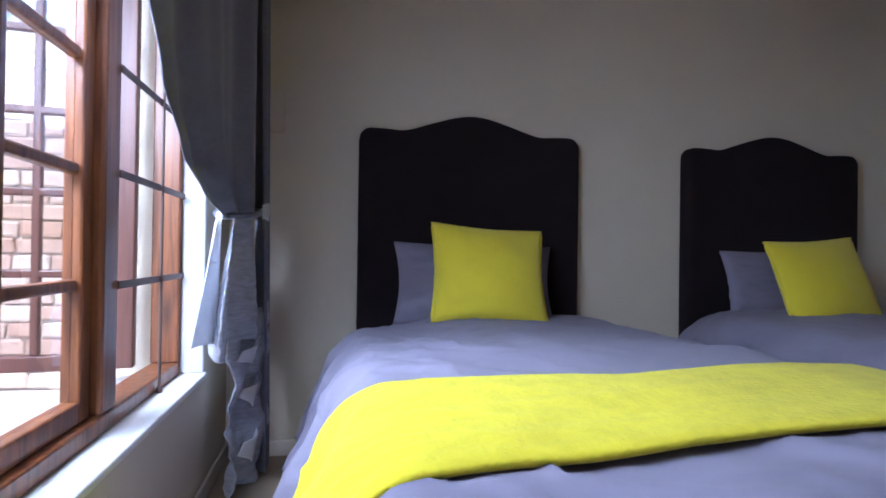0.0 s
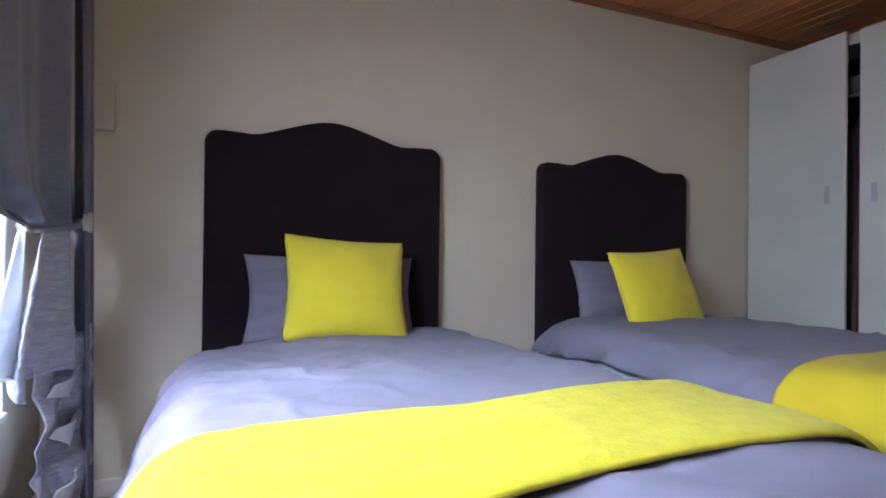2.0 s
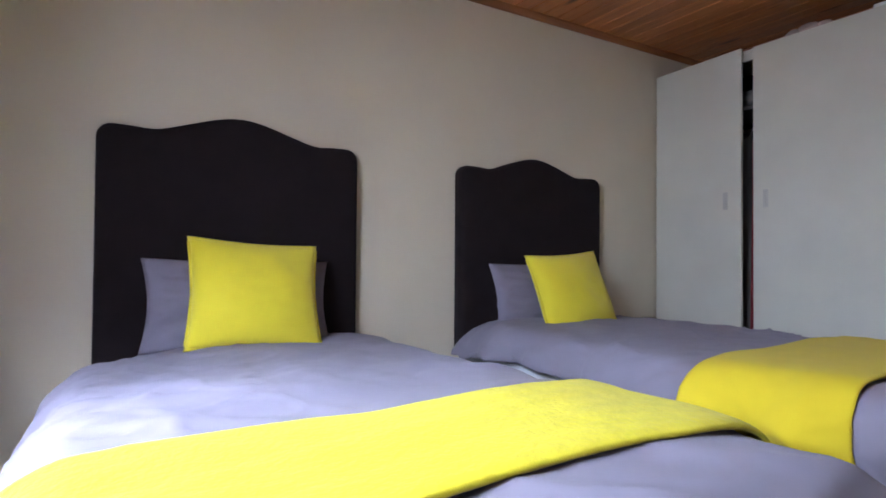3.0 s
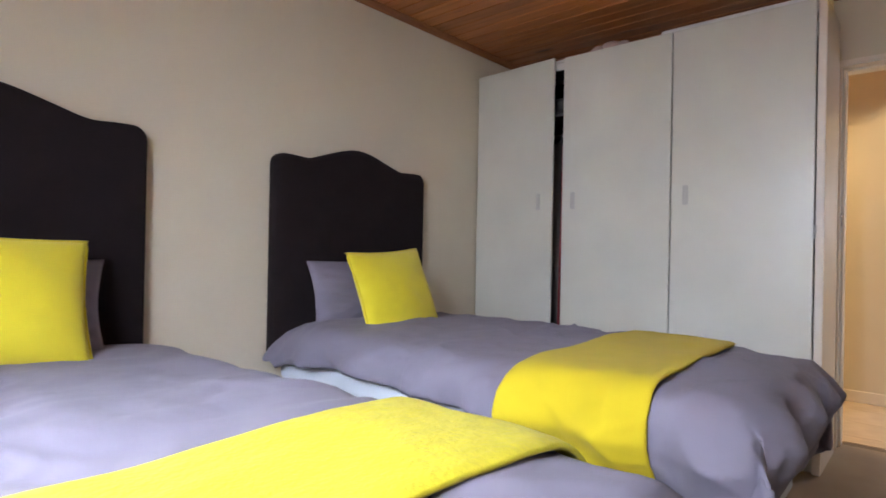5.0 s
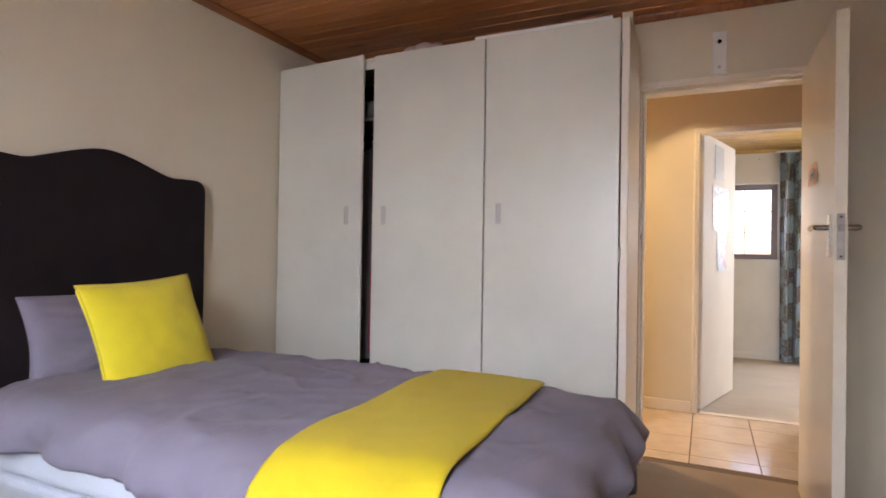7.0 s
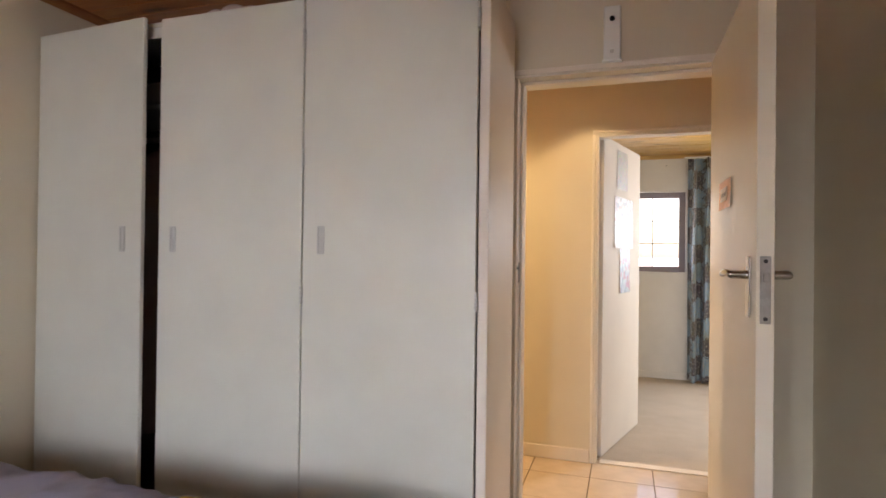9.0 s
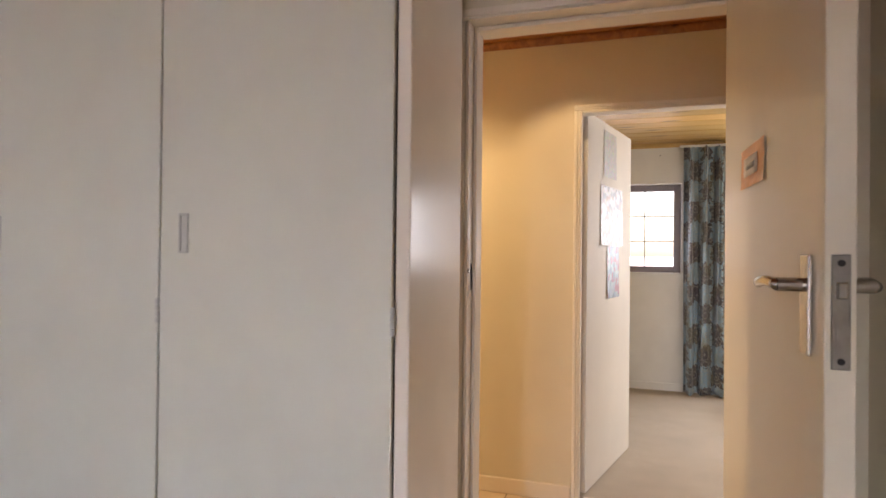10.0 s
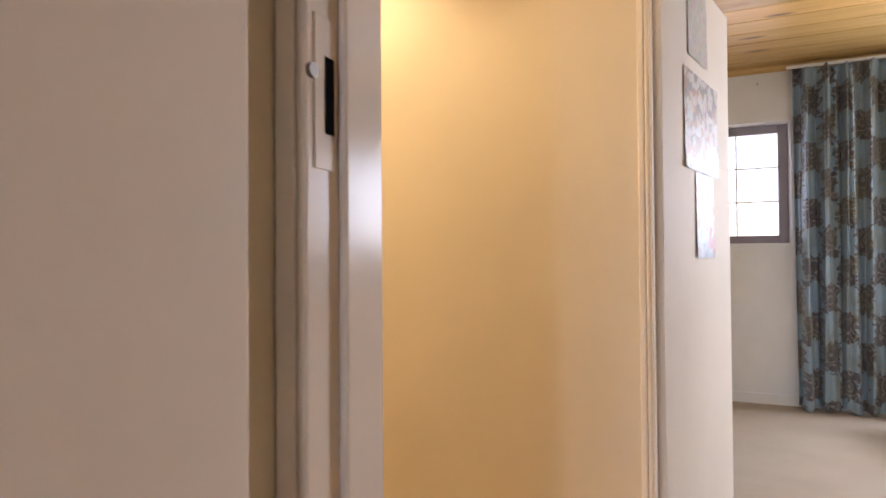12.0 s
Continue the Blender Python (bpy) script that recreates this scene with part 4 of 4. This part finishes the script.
puff(0.475, 0.428, 0.17, CUSHION, "bright yellow square cushion leaning askew", "cushion", leaning(2.192, 2.292, 0.594, 22, 0, -3.4), "cushion", "yellow cushions", CUSHION, seed=11, sag=0.25)

# ---- wardrobe ----
WX0, WX1, WY0, WY1, WH = 3.33, 3.738, 0.747, 2.766, 2.20
wr = thing("wardrobe", ((WX0 + WX1) / 2, (WY0 + WY1) / 2, 0), "white painted three-door built-in wardrobe", "wardrobe")
part("side", boxes(((WX0 - 0.012, WY0, 0), (WX1 + 0.008, WY0 + 0.035, WH)), bevel=0.004, seg=2), GLOSS, wr, "cream gloss side panel")
part("side", boxes(((WX0, WY1 - 0.02, 0), (WX1, WY1, WH)), bevel=0.003), WARDROBE, wr)
part("top", boxes(((WX0 + 0.002, WY0 + 0.036, WH - 0.02), (WX1, WY1 - 0.021, WH - 0.002)), bevel=0.002), WARDROBE, wr)
part("top_rail", boxes(((WX0 + 0.002, WY0 + 0.036, WH - 0.065), (WX0 + 0.02, WY1 - 0.021, WH - 0.021)), bevel=0.002), WARDROBE, wr)
part("plinth", boxes(((WX0 + 0.02, WY0 + 0.036, 0), (WX0 + 0.04, WY1 - 0.021, 0.08))), WARDROBE, wr)
# back and divider are near-black: the wardrobe's inner shade put into their colour
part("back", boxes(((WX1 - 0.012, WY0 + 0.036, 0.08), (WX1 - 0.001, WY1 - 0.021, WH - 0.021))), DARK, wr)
part("shelf", boxes(((WX0 + 0.05, WY0 + 0.036, 1.86), (WX1 - 0.013, WY1 - 0.021, 1.88)), bevel=0.002), GREYCLOTH, wr)
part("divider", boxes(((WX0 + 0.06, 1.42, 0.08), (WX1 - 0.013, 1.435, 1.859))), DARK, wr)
part("hanging_rail", rod(bmesh.new(), (3.58, 1.436, 1.78), (3.58, 2.704, 1.78), 0.012), STEEL, wr)


def wardrobe_door(y0, y1, handle_y, hinge_y):
    d = part("wardrobe_door", boxes(((WX0 - 0.020, y0, 0.085), (WX0 - 0.001, y1, WH - 0.002)), bevel=0.003, seg=2), WARDROBE, wr)
    h = part("handle", boxes(((WX0 - 0.026, handle_y - 0.014, 1.266), (WX0 - 0.0205, handle_y - 0.009, 1.368)), ((WX0 - 0.026, handle_y + 0.009, 1.266), (WX0 - 0.0205, handle_y + 0.014, 1.368)),
                             ((WX0 - 0.026, handle_y - 0.009, 1.266), (WX0 - 0.0205, handle_y + 0.009, 1.273)), ((WX0 - 0.026, handle_y - 0.009, 1.361), (WX0 - 0.0205, handle_y + 0.009, 1.368)),
                             ((WX0 - 0.0215, handle_y - 0.009, 1.273), (WX0 - 0.0205, handle_y + 0.009, 1.361)), bevel=0.001), PULL, d, "small recessed grey-white pull")
    if hinge_y is not None:
        for z in (0.35, 1.117, 2.05):
            bm = bmesh.new()
            for k in range(4):
                rod(bm, (WX0 - 0.024, hinge_y, z - 0.032 + k * 0.0165), (WX0 - 0.024, hinge_y, z - 0.032 + k * 0.0165 + 0.0145), 0.006, 10)
            part("hinge", bm, PULL, d, "painted lift-off hinge")
    return d


ajar = wardrobe_door(2.140, 2.755, 2.238, None)
swing = Vector((WX0, 2.755, 0.0)) - ORIGIN[wr.name]
turn = Matrix.Translation(swing) @ Matrix.Rotation(radians(-3.7), 4, "Z") @ Matrix.Translation(-swing)
for piece in (ajar, *ajar.children):
    piece.data.transform(turn)
wardrobe_door(1.4420, 2.094, 2.020, 1.4385)
wardrobe_door(0.787, 1.4355, 1.360, 0.783)

for y, w, mat, lab, z1 in ((2.12, 0.035, REDCLOTH, "dark red garment hanging in the wardrobe", 0.55), (2.21, 0.04, GREYCLOTH, "dark grey garment hanging in the wardrobe", 0.50), (2.04, 0.03, REDCLOTH, "dark red garment hanging in the wardrobe", 0.7)):
    bm = sheet(16, 24, lambda u, v: Vector((3.365 + 0.34 * u, y + w * (0.3 + 0.7 * v) * math.sin(u * 14 + y * 9), 1.765 - (1.765 - z1) * v - 0.10 * abs(2 * u - 1) * (1 - v))))
    single("garment", bm, mat, lab, "clothes", group="clothes in the wardrobe", smooth=True, solid=0.006)
bm = boxes(((3.40, 1.95, 1.881), (3.70, 2.30, 1.99)), bevel=0.035, seg=3)
single("folded_cloth", bm, GREYCLOTH, "folded grey cloth on the wardrobe shelf", "clothes", smooth=True)

# on top of the wardrobe
single("flat_box", boxes(((3.36, 0.83, WH), (3.80, 1.52, WH + 0.035)), bevel=0.003), PLASTIC, "flat white carton lying on the wardrobe", "box")
bm = bmesh.new()
for c, r in (((3.46, 1.86, WH + 0.045), 0.05), ((3.44, 1.93, WH + 0.035), 0.04), ((3.47, 1.79, WH + 0.05), 0.035)):
    bmesh.ops.create_uvsphere(bm, u_segments=20, v_segments=12, radius=r, matrix=Matrix.Translation(c) @ Matrix.Diagonal((1, 1.3, 0.85, 1)))
for v in bm.verts:
    v.co += Vector((noise.noise(v.co * 14), noise.noise(v.co * 14 + Vector((5, 0, 0))), 0)) * 0.012
lowest = min(v.co.z for v in bm.verts)
bmesh.ops.translate(bm, verts=bm.verts, vec=(0, 0, WH - lowest))
single("soft_bundle", bm, PINKPLUSH, "pale soft bundle lying on the wardrobe", "bundle", smooth=True)

# ---- small boxes on the walls ----
ab = thing("wall_alarm_box", (XE - 0.02, 0.375, 2.035), "slim white plastic alarm box above the door", "alarm box")
part("case", boxes(((XE - 0.028, 0.344, 2.042), (XE - 0.001, 0.409, 2.252)), bevel=0.006, seg=3), PLASTIC, ab)
part("lens", rod(bmesh.new(), (XE - 0.034, 0.377, 2.200), (XE - 0.027, 0.377, 2.200), 0.010, 16), BLACK, ab, "small dark sensor eye")
part("button", boxes(((XE - 0.031, 0.370, 2.065), (XE - 0.0275, 0.384, 2.079)), bevel=0.001), PULL, ab)
part("foot", boxes(((XE - 0.032, 0.339, 2.032), (XE - 0.001, 0.414, 2.0415)), bevel=0.002), PLASTIC, ab)
wb = thing("wall_box", (-0.26, YN, 1.44), "small cream box on the wall behind the curtain", "wall box")
part("case", boxes(((-0.32, YN - 0.03, 1.430), (-0.238, YN - 0.001, 1.62)), bevel=0.006, seg=2), WALL, wb)

# ---- far room ----


def far_window(name, y0, y1, z0, z1, cols, label):
    r = window_root(name, (FAR_E + 0.14, y0, z0), 90, label)
    # glazing bars are white to paint in the daylight's bloom around them
    sash(r, "window_frame", y1 - y0, z1 - z0, cols, 3, FARFRAME, bar_mat=PLASTIC, stile=0.06, rail=0.06, depth=0.05, bar=0.012)
    return r


far_window("window_2", FW[0], FW[1], FW[2], FW[3], 3, "dark-framed small-paned window in a white wall")
far_window("window_3", FW2[0], FW2[1], FW2[2], FW2[3], 3, "dark-framed small-paned window in a white wall")
for a in (FW, FW2):
    single("window_sill", boxes(((FAR_E - 0.02, a[0], a[2] - 0.012), (FAR_E + 0.114, a[1], a[2] + 0.003)), bevel=0.004), WHITE_PLASTER, kind="structure", label="white painted window sill", category="sill")


def pleats(u, v):
    z = 2.262 - v * 2.242
    pinch = max(0.0, 1 - v / 0.06)
    amp = 0.066 * (1 - 0.7 * pinch) * (0.75 + 0.25 * math.sin(v * 2 + u * 5))
    y = -0.285 - 0.735 * u - 0.012 * math.sin(u * 39 + v * 2)
    x = 7.695 + amp * (math.sin(u * 2 * math.pi * 6.6 + 0.5 * math.sin(v * 3) + 0.8 * math.sin(u * 9)) + 0.35 * math.sin(u * 2 * math.pi * 17 + 1)) + 0.01 * math.sin(u * 90 + v * 4)
    return Vector((x, y, z + 0.008 * math.sin(u * 53)))


fc = thing("patterned_curtain", (7.70, -0.65, 0.0), "teal and taupe patchwork curtain hanging in pleats", "curtain")
part("drape", sheet(200, 60, pleats, (8.0, 12.0)), PATCH, fc, smooth=True, solid=0.003)
part("rail", boxes(((7.68, -2.0, 2.262), (7.705, -0.25, 2.280)), bevel=0.002), PLASTIC, fc, "white curtain track")

# ---- low bench in the far room ----
BX, BY = 7.22, -1.37
bench = thing("bench", (BX, BY, 0.0), "low dark box bench in front of the curtain", "bench")
part("body", boxes(((BX - 0.22, BY - 0.45, 0.0), (BX + 0.22, BY + 0.36, 0.30)), bevel=0.01, seg=2), DARK, bench)
part("seat", boxes(((BX - 0.23, BY - 0.46, 0.3005), (BX + 0.23, BY + 0.37, 0.36)), bevel=0.025, seg=3), GREYCLOTH, bench)
puff(0.5, 0.46, 0.20, PLASTIC_CLOTH, "white cushion lying on the bench", "white_cushion", pose(BX, BY + 0.11, 0.45, -90, 0, 0), "cushion", "", seed=15, crease=1.5)
single("nail", rod(bmesh.new(), (FAR_E - 0.012, -0.09, 2.213), (FAR_E, -0.09, 2.213), 0.004, 8), DARK, "small dark nail in the white wall", "nail")

# ---- hall lamps, the second an added unseen fill ----
hl = thing("ceiling_light", (4.74, 0.50, H2), "small recessed hall ceiling light, out of view", "ceiling light", group="hall ceiling lights")
bm = bmesh.new()
tube(bm, [(4.74 + 0.045 * math.cos(k * math.pi / 12), 0.50 + 0.045 * math.sin(k * math.pi / 12), H2 - 0.003) for k in range(24)], 0.006, 8, True)
part("rim", bm, CHROME, hl)
# fitting made up for the added fill spot
copy_thing(hl, pose(4.55, 1.75, H2))

# ---- outdoors ----
single("ground", boxes(((-400, -400, -0.4), (400, 400, -0.12))), CONCRETE, kind="structure", label="pale paved ground outside", category="ground")
garden = thing("garden_wall", (-2.6, 4.9, -0.12), "rough coursed stone wall of buff and red blocks", "stone wall", kind="structure")
part("core", boxes(((-5.2, 4.74, -0.12), (-0.70, 5.05, 2.50))), MORTAR, garden, "pale mortar")

# ---- pieces: hall tiles ----
single("floor_hall", boxes(((3.946, HALL_S, -0.1), (5.164, HALL_N, -0.004))), GROUT, kind="structure", label="dark grout bed of the hall floor", category="floor")
hall_floor = bpy.data.objects["floor_hall"]
TX, TY = 0.352, 0.347
tile_bm = boxes(((-TX / 2 + 0.0025, -TY / 2 + 0.0025, 0), (TX / 2 - 0.0025, TY / 2 - 0.0025, 0.004)), bevel=0.0015)
tile_me = bpy.data.meshes.new("tile")
tile_bm.to_mesh(tile_me)
tile_bm.free()
tile_me.materials.append(TILE)
cut_bm = boxes(((-0.0665, -TY / 2 + 0.0025, 0), (0.0665, TY / 2 - 0.0025, 0.004)), bevel=0.0015)
cut_me = bpy.data.meshes.new("tile")
cut_bm.to_mesh(cut_me)
cut_bm.free()
cut_me.materials.append(TILE)
for j in range(-7, 7):
    yc = 0.500 - TY / 2 + j * TY
    if yc - TY / 2 < HALL_S or yc + TY / 2 > HALL_N:
        continue
    for i in range(2):
        ob = new("tile", tile_me)
        ob.parent = hall_floor
        ob.location = Vector((4.155 + TX / 2 + i * TX, yc, -0.004)) - ORIGIN["floor_hall"]
    ob = new("tile", tile_me)
    ob.parent = hall_floor
    ob.scale.x = 0.92
    ob.location = Vector((4.155 + 2 * TX + 0.92 * TX / 2, yc, -0.004)) - ORIGIN["floor_hall"]
    ob = new("tile", cut_me)
    ob.parent = hall_floor
    ob.location = Vector((4.0850, yc, -0.004)) - ORIGIN["floor_hall"]

# ---- pieces: stones of the garden wall ----
rnd = random.Random(3)
stones = []
for k in range(10):
    bm = bmesh.new()
    w, h = rnd.uniform(0.2, 0.34), 0.108
    box(bm, (-w / 2, -0.035, -h / 2), (w / 2, 0.03, h / 2), 0.014, 1)
    for v in bm.verts:
        v.co += Vector((rnd.uniform(-1, 1) * 0.010, rnd.uniform(-1, 1) * 0.008, rnd.uniform(-1, 1) * 0.008))
    me = bpy.data.meshes.new("stone")
    bm.to_mesh(me)
    bm.free()
    me.materials.append(STONE)
    stones.append((w, me))
row = 0
while row < 21:
    x = -4.6 + rnd.uniform(0, 0.2)
    while x < -0.95:
        w, me = rnd.choice(stones)
        ob = new("stone", me)
        ob.parent = garden
        ob.location = Vector((x + w / 2, 4.735 + rnd.uniform(-0.01, 0.01), -0.05 + row * 0.121)) - ORIGIN["garden_wall"]
        x += w + 0.016
    row += 1
